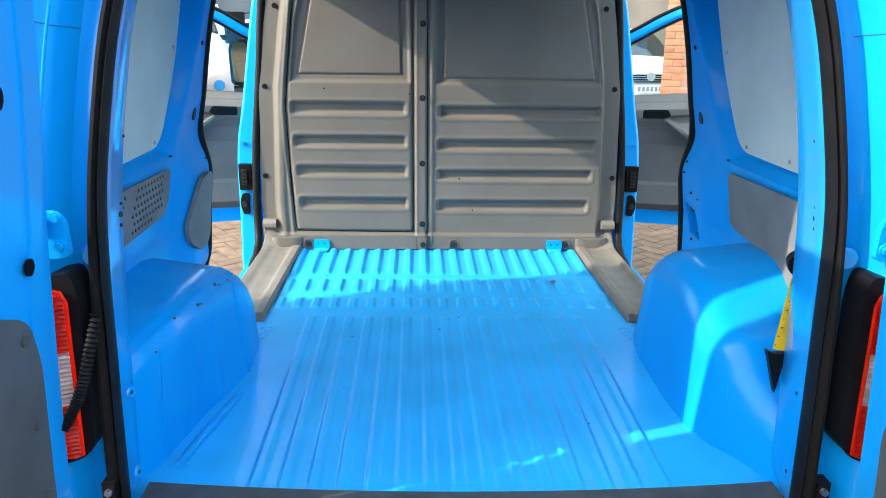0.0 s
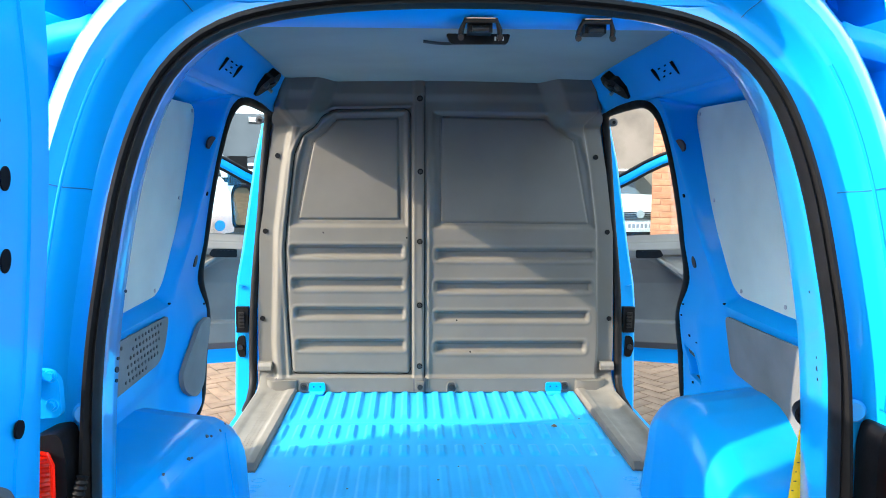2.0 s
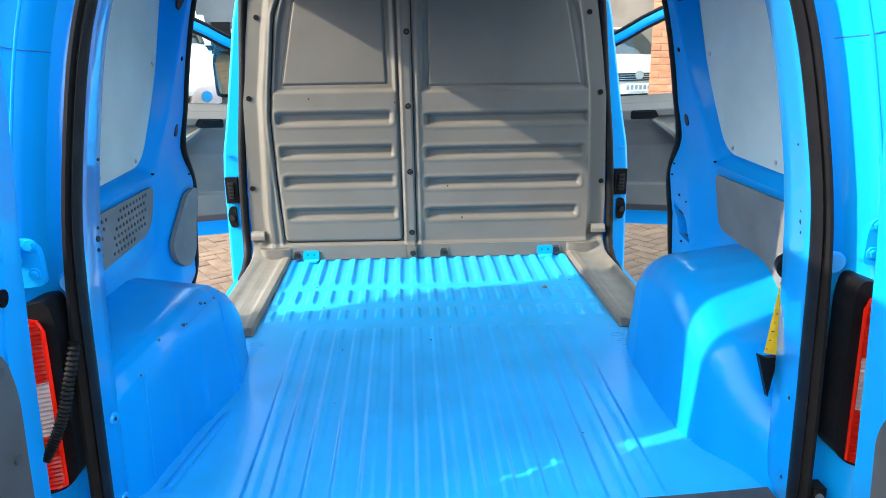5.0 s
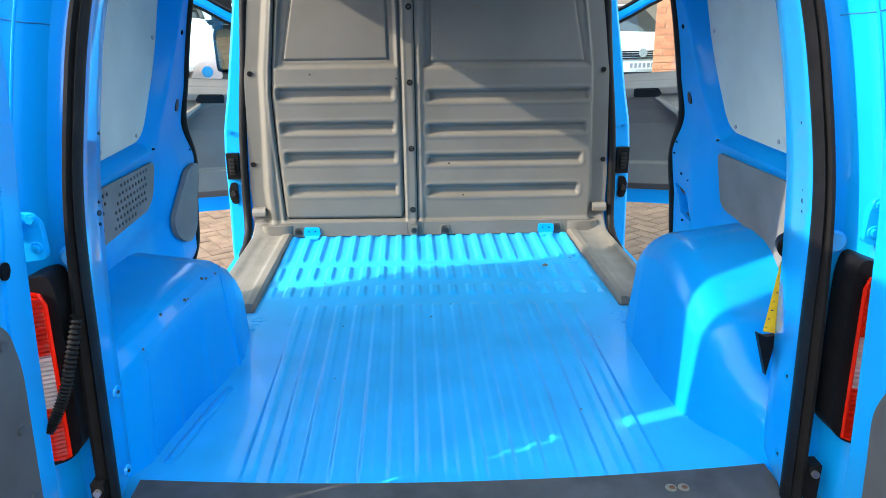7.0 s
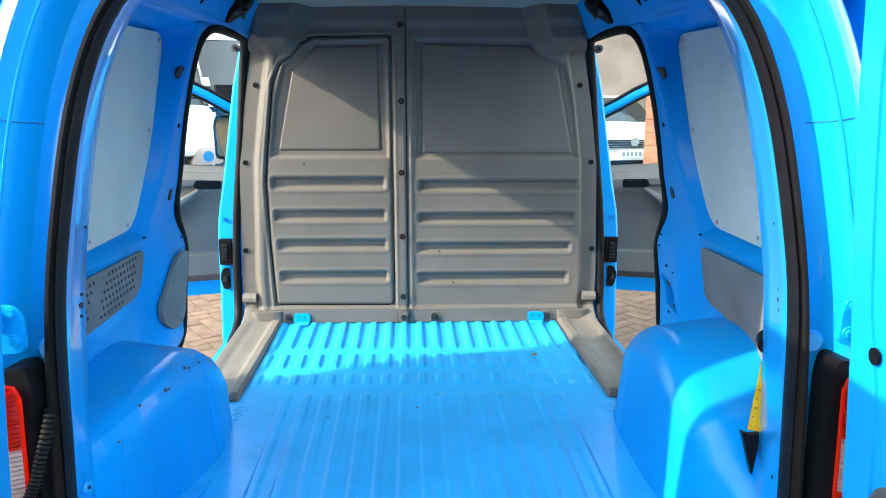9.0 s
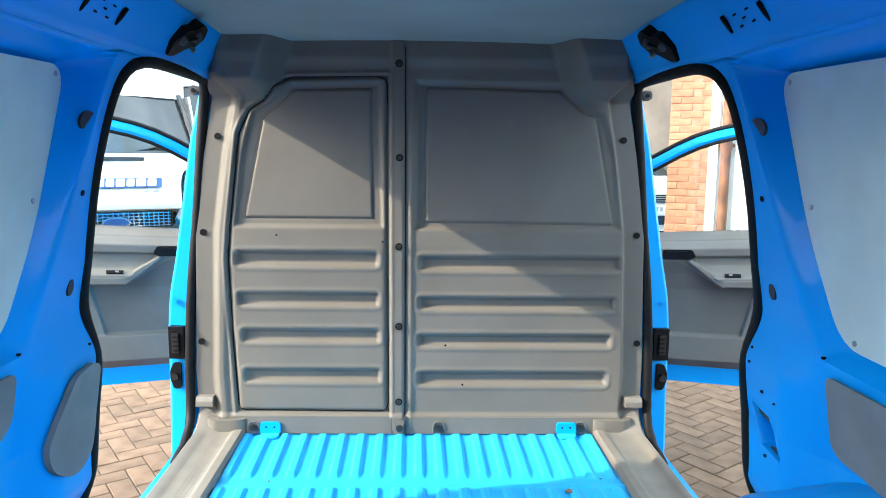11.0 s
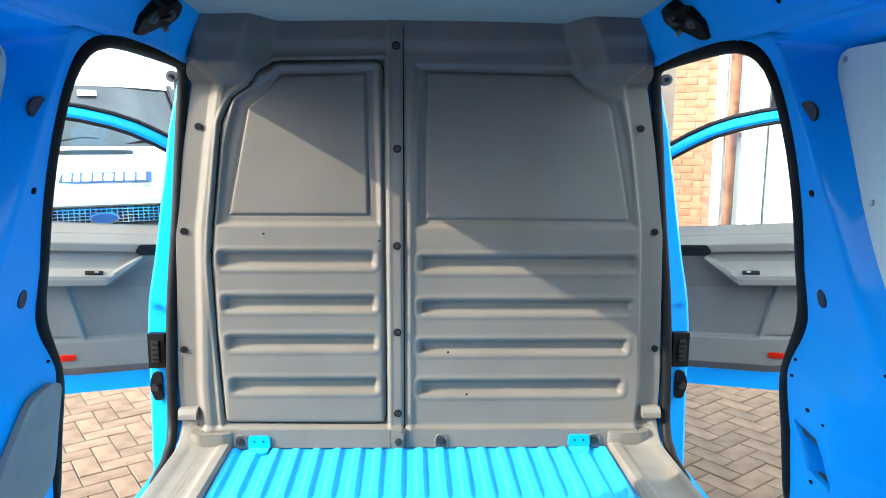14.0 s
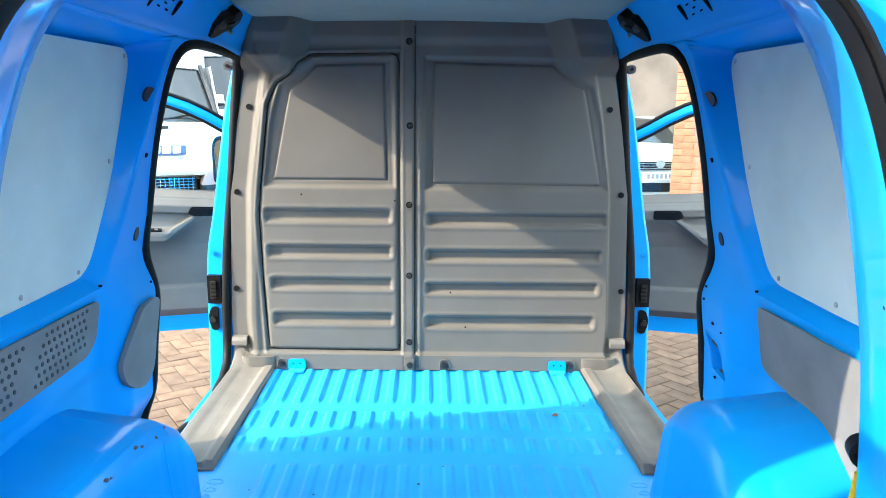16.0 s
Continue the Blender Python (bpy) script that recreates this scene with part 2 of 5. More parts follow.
def round_poly(pts, r, seg=5):
    """2D polygon with rounded corners."""
    out = []
    n = len(pts)
    for i in range(n):
        p, a, b = Vector(pts[i]), Vector(pts[i - 1]), Vector(pts[(i + 1) % n])
        ra = min(r, (a - p).length * 0.45, (b - p).length * 0.45)
        s, e = p + (a - p).normalized() * ra, p + (b - p).normalized() * ra
        for k in range(seg + 1):
            t = k / seg
            out.append(tuple(s * (1 - t) ** 2 + p * 2 * t * (1 - t) + e * t * t))
    return out


def grid(fn, nu, nv, bm=None):
    bm = bm or bmesh.new()
    vs = [[bm.verts.new(fn(i / (nu - 1), j / (nv - 1))) for j in range(nv)] for i in range(nu)]
    for i in range(nu - 1):
        for j in range(nv - 1):
            bm.faces.new((vs[i][j], vs[i + 1][j], vs[i + 1][j + 1], vs[i][j + 1]))
    return bm


def mesh_grid(name, X, Y, Z, material, parent, label=""):
    """A mesh from three arrays of one shape; quick for fine grids."""
    nu, nv = X.shape
    co = np.stack([X + 0.022 - 0.02 * Y, Y, Z], -1).reshape(-1, 3)
    idx = np.arange(nu * nv).reshape(nu, nv)
    q = np.stack([idx[:-1, :-1], idx[1:, :-1], idx[1:, 1:], idx[:-1, 1:]], -1).reshape(-1, 4)
    me = bpy.data.meshes.new(name)
    me.from_pydata(co.tolist(), [], q.tolist())
    me.materials.append(material)
    me.polygons.foreach_set("use_smooth", [True] * len(me.polygons))
    me.update()
    ob = new(name, me)
    ob.parent = parent
    if label:
        ob["label"] = label
    return ob


def lerp(x, pts):
    return float(np.interp(x, [p[0] for p in pts], [p[1] for p in pts]))


def sstep(a, b, x):
    t = np.clip((x - a) / (b - a), 0, 1)
    return t * t * (3 - 2 * t)


def sd_poly(X, Z, pts, r=0.0):
    """Signed distance of arrays X, Z to a polygon (negative inside), corners rounded by r."""
    P = np.array(pts, float)
    d = np.full(X.shape, 1e9)
    inside = np.zeros(X.shape, bool)
    for i in range(len(P)):
        a, b = P[i - 1], P[i]
        ex, ez = b - a
        t = np.clip(((X - a[0]) * ex + (Z - a[1]) * ez) / (ex * ex + ez * ez), 0, 1)
        d = np.minimum(d, np.hypot(X - a[0] - t * ex, Z - a[1] - t * ez))
        c = (a[1] > Z) != (b[1] > Z)
        with np.errstate(divide="ignore", invalid="ignore"):
            c &= X < (b[0] - a[0]) * (Z - a[1]) / (b[1] - a[1] if b[1] != a[1] else 1e-9) + a[0]
        inside ^= c
    return np.where(inside, -d, d) - r


# ---------- the van ----------
F = 0.58
van = thing("panel_van", "bright blue panel van, empty load bay, all doors open", "van")

# load floor with pressed ribs
xs = np.linspace(-0.778, 0.778, 720)
ys = np.concatenate([np.linspace(0.10, 1.12, 30), np.linspace(1.13, 1.96, 110)])
X, Y = np.meshgrid(xs, ys, indexing="ij")
ph = (X / (0.965 + 0.0205 * Y) - 0.011) / 0.0656 + 0.24
ridge = sstep(0.31, 0.11, np.abs(ph - np.round(ph))) * sstep(0.645, 0.625, np.abs(X))
rows = 1.0 * sstep(1.592, 1.630, Y) * sstep(1.935, 1.92, Y) + 0.9 * sstep(1.392, 1.424, Y) * sstep(1.548, 1.524, Y) + 0.8 * sstep(1.238, 1.266, Y) * sstep(1.348, 1.322, Y) + 0.56 * sstep(1.175, 1.14, Y) * sstep(0.20, 0.24, Y) * sstep(0.50, 0.46, np.abs(X))
Zf = F + 0.0105 * ridge * rows + 0.004 * np.exp(-((Y - 1.555) / 0.006) ** 2) - 0.003 * sstep(0.62, 0.66, np.abs(X))
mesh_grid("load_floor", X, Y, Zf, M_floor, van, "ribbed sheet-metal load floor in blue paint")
part("floor_underside", box(-0.77, 0.77, 0.10, 2.2, 0.44, 0.565), M_bumper, van, van=True)

# rear sill cover
bm = bmesh.new()
n = 24
for i in range(n + 1):
    x = -0.67 + 1.34 * i / n
    yf = 0.185 + 0.035 * (abs(x) / 0.67) ** 2
    for (y, z) in ((0.02, 0.50), (0.02, 0.575), (0.05, 0.592), (yf - 0.01, 0.597), (yf, 0.584)):
        bm.verts.new((x, y, z))
bm.verts.ensure_lookup_table()
for i in range(n):
    for k in range(4):
        a = i * 5 + k
        bm.faces.new((bm.verts[a], bm.verts[a + 5], bm.verts[a + 6], bm.verts[a + 1]))
part("sill_cover", bm, M_bumper, van, "dark grey ribbed plastic loading sill cover")

# wheel arches
for s in (-1, 1):
    ztop = [(0.225, 0.840), (0.26, 0.850), (0.32, 0.880), (0.43, 0.900), (0.60, 0.906), (0.73, 0.900), (0.80, 0.884), (0.88, 0.832), (0.93, 0.775), (0.97, 0.700), (1.0, 0.640), (1.02, 0.575)]
    xin = [(0.225, 0.730), (0.26, 0.698), (0.30, 0.677), (0.40, 0.662), (0.52, 0.640), (0.62, 0.610), (0.72, 0.585), (0.80, 0.577), (0.95, 0.592), (1.02, 0.63)]
    xtop = [(0.225, 0.735), (0.26, 0.706), (0.32, 0.677), (0.42, 0.647), (0.50, 0.634), (0.62, 0.622), (0.75, 0.615), (0.85, 0.600), (0.95, 0.600), (1.02, 0.63)]
    if s > 0:
        ztop = [(0.17, 0.60), (0.22, 0.645), (0.30, 0.720), (0.36, 0.785), (0.42, 0.845)] + [(y, 0.578 + math.sqrt(max(0.374 ** 2 - (y - 0.71) ** 2, 0))) for y in (0.46, 0.52, 0.58, 0.64, 0.71, 0.78, 0.84, 0.90, 0.95, 1.0, 1.04, 1.065, 1.08)]
        xin = [(0.17, 0.70), (0.30, 0.655), (0.38, 0.60), (0.45, 0.574), (0.60, 0.565), (0.85, 0.572), (0.95, 0.585), (1.02, 0.605), (1.08, 0.63)]
    y0 = ztop[0][0]

    def arch(u, v, ztop=ztop, xin=xin, xtop=xtop, s=s, y0=y0):
        y = y0 + (ztop[-1][0] - y0) * u ** 0.85
        zt, xi = lerp(y, ztop), lerp(y, xin)
        if s < 0:
            xi -= sum(0.0035 * math.exp(-((y - q) / 0.010) ** 2) for q in (0.44, 0.60, 0.76))
        h = max(zt - 0.575, 0.001)
        r = min(0.082 if s > 0 else 0.042, h * 0.5)
        if s < 0:
            c = min(0.040, h * 0.4)
            xt = lerp(y, xtop)
            pr = [(xi, 0.0), (xt, h - c), (xt + c * 0.45, h - c * 0.30), (xt + c, h), (0.86, h + 0.030 * min(1.0, h / 0.3))]
            q = min(int(v * 4), 3)
            t = v * 4 - q
            return Vector((s * (pr[q][0] * (1 - t) + pr[q + 1][0] * t), y, 0.572 + pr[q][1] * (1 - t) + pr[q + 1][1] * t))
        if v < 0.4:
            t = v / 0.4
            return Vector((s * (xi + 0.018 * t), y, 0.572 + (h - r) * t))
        if v < 0.7:
            a = (v - 0.4) / 0.3 * math.pi / 2
            return Vector((s * (xi + 0.018 + r - r * math.cos(a)), y, 0.572 + h - r + r * math.sin(a)))
        t = (v - 0.7) / 0.3
        return Vector((s * (xi + 0.018 + r + (0.86 - xi - 0.018 - r) * t), y, 0.572 + h + 0.026 * t * float(sstep(0.46, 0.66, y)) * min(1.0, h / 0.3)))

    wa = part("wheel_arch", grid(arch, 90, 25), M_arch, van, "blue-painted wheel arch box with chipped edge" if s < 0 else "rounded blue-painted wheel arch")
    if s < 0:
        for u0 in (0.09, 0.62):
            part("arch_seam", tube([arch(u0 + 0.02 * k / 8, 0.26 * k / 8) for k in range(9)], 0.0028, 6), M_arch, wa)
        rc = random.Random(3)
        for yc, v, r in ((0.335, 0.27, 0.0030), (0.43, 0.47, 0.0035), (0.535, 0.36, 0.0045), (0.55, 0.33, 0.0025), (0.665, 0.42, 0.0050), (0.685, 0.36, 0.0035), (0.75, 0.33, 0.0040), (0.80, 0.44, 0.0030)):
            p = arch(((yc - y0) / (ztop[-1][0] - y0)) ** (1 / 0.85), v)
            bm = disc(p + Vector((0.001, 0, -0.001)), (0.7, 0, 0.7), r, 0.002, 7)
            for w in bm.verts:
                w.co.y = p.y + (w.co.y - p.y) * rc.uniform(0.5, 2.0)
            part("paint_chip", bm, M_chip, wa)

# side walls: inner skin, with a recess behind each hardboard panel
PROF = [(0.55, 0.84), (0.95, 0.835), (1.08, 0.815), (1.16, 0.803), (1.24, 0.785), (1.32, 0.762), (1.64, 0.697), (1.74, 0.676), (1.80, 0.655), (1.85, 0.615), (1.92, 0.565)]
YF = [(0.55, 1.19), (0.83, 1.19), (0.93, 1.21), (1.03, 1.212), (1.10, 1.20), (1.15, 1.187), (1.22, 1.173), (1.28, 1.158), (1.36, 1.142), (1.45, 1.130), (1.55, 1.128), (1.62, 1.138), (1.68, 1.152), (1.71, 1.163), (1.742, 1.185), (1.762, 1.208), (1.775, 1.235), (1.785, 1.28)]


def board_x(y, z):
    return 0.832 - (z - 1.19) * 0.118 - 0.012 * (1 - (abs(z - 1.45) / 0.3) ** 2)


def wall_x(y, z):
    x = lerp(z, PROF)
    yb = lerp(z, [(1.20, 0.955), (1.40, 1.025), (1.74, 1.140)])
    rec = float(sstep(yb, yb - 0.045, y) * sstep(1.160, 1.20, z) * sstep(1.785, 1.75, z))
    low = float(sstep(0.96, 0.93, y) * sstep(1.165, 1.15, z) * sstep(0.93, 0.96, z))
    pil = float(sstep(0.90, 1.06, y) * sstep(1.22, 1.08, z))
    x = x * (1 - rec) + (board_x(y, z) + 0.010) * rec
    return x + 0.004 * low - 0.040 * pil * float(sstep(0.7, 0.8, z))


# pocket for the door catch, pressed into the pillar
RECESS = [(1.176, 0.986), (1.098, 0.976), (1.048, 0.896), (1.128, 0.904)]
for s in (-1, 1):
    def wall(u, v, s=s):
        z = lerp(v, [(0.0, 0.55), (0.22, 0.87), (0.52, 1.01), (1.0, 1.785)])
        y = 0.22 + (lerp(z, YF) - 0.22) * lerp(u, [(0.0, 0.0), (0.45, 0.82), (1.0, 1.0)])
        x = wall_x(y, z)
        if s > 0 and 1.05 < y < 1.23 and 0.86 < z < 1.02:
            d = float(sd_poly(np.array([y]), np.array([z]), RECESS)[0])
            x += 0.040 * float(sstep(0.002, -0.004, d)) - 0.003 * math.exp(-((d - 0.005) / 0.004) ** 2)
        return Vector((s * x, y, z))

    ob = part("side_wall", grid(wall, 150, 170), M_blue, van, "blue-painted inner side wall with pillar pressings")
    so = ob.modifiers.new("thickness", "SOLIDIFY")
    so.thickness, so.offset = 0.05, (1 if s < 0 else 1)

    def rail(u, v, s=s):
        z = 1.785 + 0.15 * v
        y = 0.22 + 1.76 * u
        x = lerp(z, PROF) + 0.055 * u * v + 0.02 * float(sstep(1.4, 1.95, y)) * (1 - v)
        return Vector((s * x, y, z))

    ob = part("roof_rail", grid(rail, 30, 8), M_blue, van, "blue roof side rail with slotted pressings")
    so = ob.modifiers.new("thickness", "SOLIDIFY")
    so.thickness, so.offset = 0.03, 1
    # outer body side above the arch
    part("cant_panel", prism([(0.60, 1.975), (0.72, 1.975), (0.80, 1.885), (0.775, 1.868), (0.68, 1.955)], lambda a, b: (s * a, 0.38, b), (0, 2.72, 0)), M_blue, van)
    part("body_side", box(s * 0.90, s * 0.93, 0.08, 1.14, 0.30, 1.62), M_blue, van, van=True)

# open sliding doors, drawn back along the outside of the body
for s in (-1, 1):
    prof = [(a + 0.07, b) for a, b in ((0.690, 1.945), (0.780, 1.945), (0.835, 1.82), (0.905, 1.55), (0.985, 1.20), (1.000, 0.75), (0.970, 0.42), (0.945, 0.42), (0.970, 0.75), (0.955, 1.20), (0.850, 1.50), (0.780, 1.70), (0.725, 1.86))]
    y0 = 0.29 if s < 0 else 0.24
    bm = prism(prof if s > 0 else prof[::-1], lambda a, b: (s * a, y0, b), (0, 1.05 - y0, 0))
    for v in bm.verts:
        if v.co.y < y0 + 0.01:
            v.co.y += 0.9 * (1.04 - abs(v.co.x))
    sl = part("sliding_door", bm, M_gloss, van, "open blue sliding door drawn back", bevel=0.006)
    ln, lc = (Vector((-s * 0.67, -0.74, 0)), Vector((s * 0.870, 0.397, 1.797)) if s > 0 else Vector((s * 0.870, 0.446, 1.815)))
    bm = disc((0, 0, 0), ln, 0.022, 0.006, 20)
    for v in bm.verts:
        v.co = Vector((v.co.x, v.co.y, v.co.z * 1.35)) + lc
    dl_ = part("end_latch", bm, M_black, sl, "black oval latch in the door end")
    part("latch_loop", tube([lc + ln * 0.008 + Vector((0, 0, 0.010 * c)) + Vector((-ln.y, ln.x, 0)) * 0.008 * d for c, d in ((-1, -1), (1, -1), (1, 1), (-1, 1))], 0.002, 6, closed=True), M_steel, dl_)
    part("door_seal", tube([(s * 0.805, y, 1.948) for y in (0.50, 0.6, 0.8, 1.04)], 0.010, 8), M_rubber, sl)

# roof liner and outer roof
part("roof_liner", grid(lambda u, v: Vector(((u - 0.5) * 2 * (0.575 + 0.07 * v), 0.24 + 1.72 * v, 1.922 + 0.012 * math.sin(u * math.pi) - 0.015 * v ** 6)), 16, 20), M_liner, van, "pale grey roof liner board")
part("roof_bow", box(-0.72, 0.72, 0.06, 3.0, 1.955, 1.975), M_blue, van, van=True)
CROWN = [(-1.0, 1.840), (-0.975, 1.930), (-0.93, 1.972), (-0.80, 1.990), (-0.4, 2.006), (0.0, 2.012), (0.4, 2.006), (0.80, 1.990), (0.93, 1.972), (0.975, 1.930), (1.0, 1.840)]


def crown(u, v):
    a, y = 2 * u - 1, 0.24 + 2.9 * v
    return Vector((a * (0.770 - 0.02 * v), y, lerp(a, CROWN) - 0.05 * max(0.0, v - 0.8) / 0.2 + 0.004 * math.cos(a * 26) * float(sstep(0.75, 0.6, abs(a)))))


part("roof_skin", grid(crown, 80, 20), M_blue, van, "blue pressed roof skin")

# bulkhead: a moulded grey panel
xs = np.arange(-0.78, 0.7801, 0.0042)
zs = np.arange(0.60, 1.931, 0.0042)
X, Z = np.meshgrid(xs, zs, indexing="ij")
XW = X - 0.017
HW = np.interp(Z, [0.60, 0.80, 1.30, 1.55, 1.74, 1.80, 1.93], [0.715, 0.722, 0.700, 0.665, 0.632, 0.668, 0.650])
D = np.zeros(X.shape)
# side columns fall back towards the door pillars
D += 0.030 * sstep(HW - 0.030, HW + 0.002, -X) + 0.022 * sstep(HW - 0.022, HW - 0.008, X)
D -= 0.007 * sstep(HW - 0.060, HW - 0.042, -X)
EDGE = HW + 0.058 * sstep(1.80, 1.74, Z)
# top corner boxes
D -= 0.12 * sstep(0.435, 0.515, np.abs(X) + 0.35 * (Z - 1.85)) * sstep(1.725, 1.79, Z)
D -= 0.012 * sstep(1.83, 1.87, Z)
# door outline groove
DOOR = [(-0.650, 0.662), (-0.128, 0.658), (-0.129, 1.808), (-0.455, 1.800), (-0.500, 1.775), (-0.530, 1.730), (-0.585, 1.695), (-0.620, 1.62), (-0.655, 1.330), (-0.668, 1.20), (-0.663, 0.95)]
sd = sd_poly(XW, Z, DOOR)
D += 0.012 * np.exp(-((sd + 0.002) / 0.0045) ** 2) - 0.005 * np.exp(-((sd - 0.010) / 0.006) ** 2) - 0.004 * sstep(0.0, -0.02, sd)
# window blanks
WL = [(-0.645, 1.308), (-0.142, 1.308), (-0.150, 1.790), (-0.445, 1.782), (-0.520, 1.725), (-0.575, 1.690), (-0.612, 1.55)]
WLi = [(-0.608, 1.340), (-0.178, 1.340), (-0.185, 1.768), (-0.440, 1.760), (-0.490, 1.705), (-0.540, 1.665)]
WR = [(-0.045, 1.303), (0.660, 1.300), (0.632, 1.55), (0.590, 1.690), (0.540, 1.715), (0.470, 1.790), (-0.038, 1.795)]
WRi = [(-0.005, 1.328), (0.632, 1.322), (0.560, 1.680), (0.515, 1.70), (0.440, 1.765), (0.0, 1.775)]
for w, wi in ((WL, WLi), (WR, WRi)):
    sd = sd_poly(XW, Z, w)
    D += 0.014 * sstep(0.004, -0.014, sd)
    sd = sd_poly(XW, Z, wi)
    D -= 0.005 * sstep(0.002, -0.004, sd)
    D += 0.004 * np.exp(-((sd) / 0.004) ** 2)
# centre post step
D -= 0.010 * sstep(-0.125, -0.112, XW) * sstep(-0.064, -0.076, XW)
D += 0.010 * np.exp(-((XW + 0.072) / 0.004) ** 2)
D -= 0.006 * np.exp(-((XW + 0.052) / 0.010) ** 2) * sstep(1.80, 1.72, Z)
# stiffening slots
SL = [(-0.641, -0.163, 1.232, 1.173), (-0.635, -0.162, 1.090, 1.035), (-0.627, -0.160, 0.961, 0.907), (-0.622, -0.158, 0.819, 0.765), (-0.022, 0.660, 1.217, 1.161), (-0.023, 0.650, 1.075, 1.022), (-0.024, 0.640, 0.943, 0.892), (-0.025, 0.631, 0.809, 0.753)]
for x0, x1, z1, z0 in SL:
    z1, z0 = z1 - 0.006, z0 + 0.006
    r = (z1 - z0) / 2 - 0.012
    cx, cz, hx, hz = (x0 + x1) / 2, (z0 + z1) / 2, (x1 - x0) / 2 - r, (z1 - z0) / 2 - r
    sd = np.hypot(np.maximum(np.abs(XW - cx) - hx, 0), np.maximum(np.abs(Z - cz) - hz, 0)) - r
    D += 0.019 * sstep(0.004, -0.010, sd)
    D -= 0.0025 * np.exp(-((sd - 0.012) / 0.006) ** 2)
D -= 0.012 * sstep(0.66, 0.645, Z)
lean = np.interp(Z, [0.6, 0.9, 1.25, 1.6, 1.92], [0.0, 0.0, -0.012, -0.005, 0.01])
Xc = np.clip(X, -EDGE, EDGE)
bulk = mesh_grid("bulkhead", Xc, 1.945 + D + lean, Z, M_grey, van, "full-height moulded grey plastic bulkhead")
part("bulkhead_back", box(-0.73, 0.73, 2.03, 2.05, 0.5, 1.95), M_grey, van)

# thin dark tubes laid in the grooves stand for the shade of the gaps
for w, r, rc, m in ((DOOR, 0.0026, 0.045, M_rubber), (WLi, 0.0014, 0.014, M_doorpan), (WRi, 0.0011, 0.014, M_doorpan)):
    path = []
    for x, z in round_poly(w, rc, 6):
        i, k = int(np.argmin(abs(xs - 0.017 - x))), int(np.argmin(abs(zs - z)))
        path.append((x + 0.017, 1.945 + float((D + lean)[i, k]) - r * 0.4, z))
    part("panel_gap", tube(path, r, 6, closed=True), m, bulk)
part("centre_gap", tube([(-0.072 + 0.017, 1.945 + float((D + lean)[int(np.argmin(abs(xs - 0.017 + 0.072))), int(np.argmin(abs(zs - z)))]) - 0.001, z) for z in np.linspace(0.64, 1.90, 60)], 0.003, 6), M_rubber, bulk)

# bulkhead fixings
for x, z in ((-0.092, 1.846), (-0.090, 1.543), (-0.092, 1.247), (-0.092, 0.970), (-0.092, 0.700), (-0.091, 0.604)):
    ix, iz = int(np.argmin(abs(xs - x - 0.017))), min(max(int(np.argmin(abs(zs - z))), 3), len(zs) - 4)
    yb = 1.945 + float((D + lean)[ix - 2:ix + 3, iz - 2:iz + 3].min())
    b = part("bolt", disc((x + 0.017, yb + 0.001, z), (0, -1, 0), 0.0125, 0.004, 16), M_black, bulk)
    part("bolt_head", disc((x + 0.017, yb - 0.003, z), (0, -1, 0), 0.008, 0.006, 6), M_bolt, b)
for s in (-1, 1):
    for x, z in ((0.676, 1.607), (0.734, 1.287), (0.757, 0.905)):
        ix, iz = int(np.argmin(abs(xs - s * x))), int(np.argmin(abs(zs - z)))
        yb = 1.945 + float((D + lean)[ix - 2:ix + 3, iz - 2:iz + 3].min())
        part("trim_clip", disc((s * x, yb + 0.001, z), (0, -1, 0), 0.011, 0.006, 14), M_black, bulk)

# lower flange with bolt pockets and blue tabs
bm = box(-0.70, 0.70, 1.929, 1.950, 0.586, 0.646)
flange = part("lower_flange", bm, M_grey, bulk, van=True, bevel=0.006)
for x in (-0.578, 0.064, 0.560):
    part("bolt_pocket", prism(round_poly([(x - 0.019, 0.586), (x + 0.019, 0.586), (x + 0.019, 0.628), (x - 0.019, 0.628)], 0.014), lambda a, b: (a, 1.9285, b), (0, -0.002, 0)), M_bumper, flange)
    part("pocket_rim", tube([(x + 0.019 * c, 1.927, z) for c, z in ((-1, 0.588), (-1, 0.612), (-0.8, 0.625), (-0.4, 0.631), (0.4, 0.631), (0.8, 0.625), (1, 0.612), (1, 0.588))], 0.003, 6), M_grey, flange)
    fb = part("flange_bolt", disc((x, 1.9265, 0.609), (0, -1, 0), 0.012, 0.004, 14), M_bolt, flange)
    part("bolt_head", disc((x, 1.923, 0.609), (0, -1, 0), 0.008, 0.006, 6), M_bolt, fb)
for x in (-0.520, 0.510):
    poly = round_poly([(x - 0.036, 0.588), (x + 0.036, 0.588), (x + 0.034, 0.630), (x - 0.034, 0.630)], 0.012)
    tab = part("floor_tab", prism(poly, lambda a, b: (a, 1.928, b), (0, -0.007, 0)), M_blue, van, "blue pressed locating tab")
    part("tab_foot", prism(round_poly([(x - 0.033, 1.926), (x + 0.033, 1.926), (x + 0.028, 1.888), (x - 0.028, 1.888)], 0.012), lambda a, b: (a, b, 0.584), (0, 0, 0.007)), M_floor, tab, bevel=0.003)
    for dx in (-0.014, 0.014):
        part("tab_hole", disc((x + dx, 1.9215, 0.612), (0, -1, 0), 0.0035, 0.001, 8), M_dark, tab)
# dark box behind the foot plate stands for the shaded gap round it
pf_ = part("post_foot", box(-0.102, -0.048, 1.924, 1.935, 0.587, 0.648), M_bumper, bulk, "bolted foot of the centre post in a dark slot")
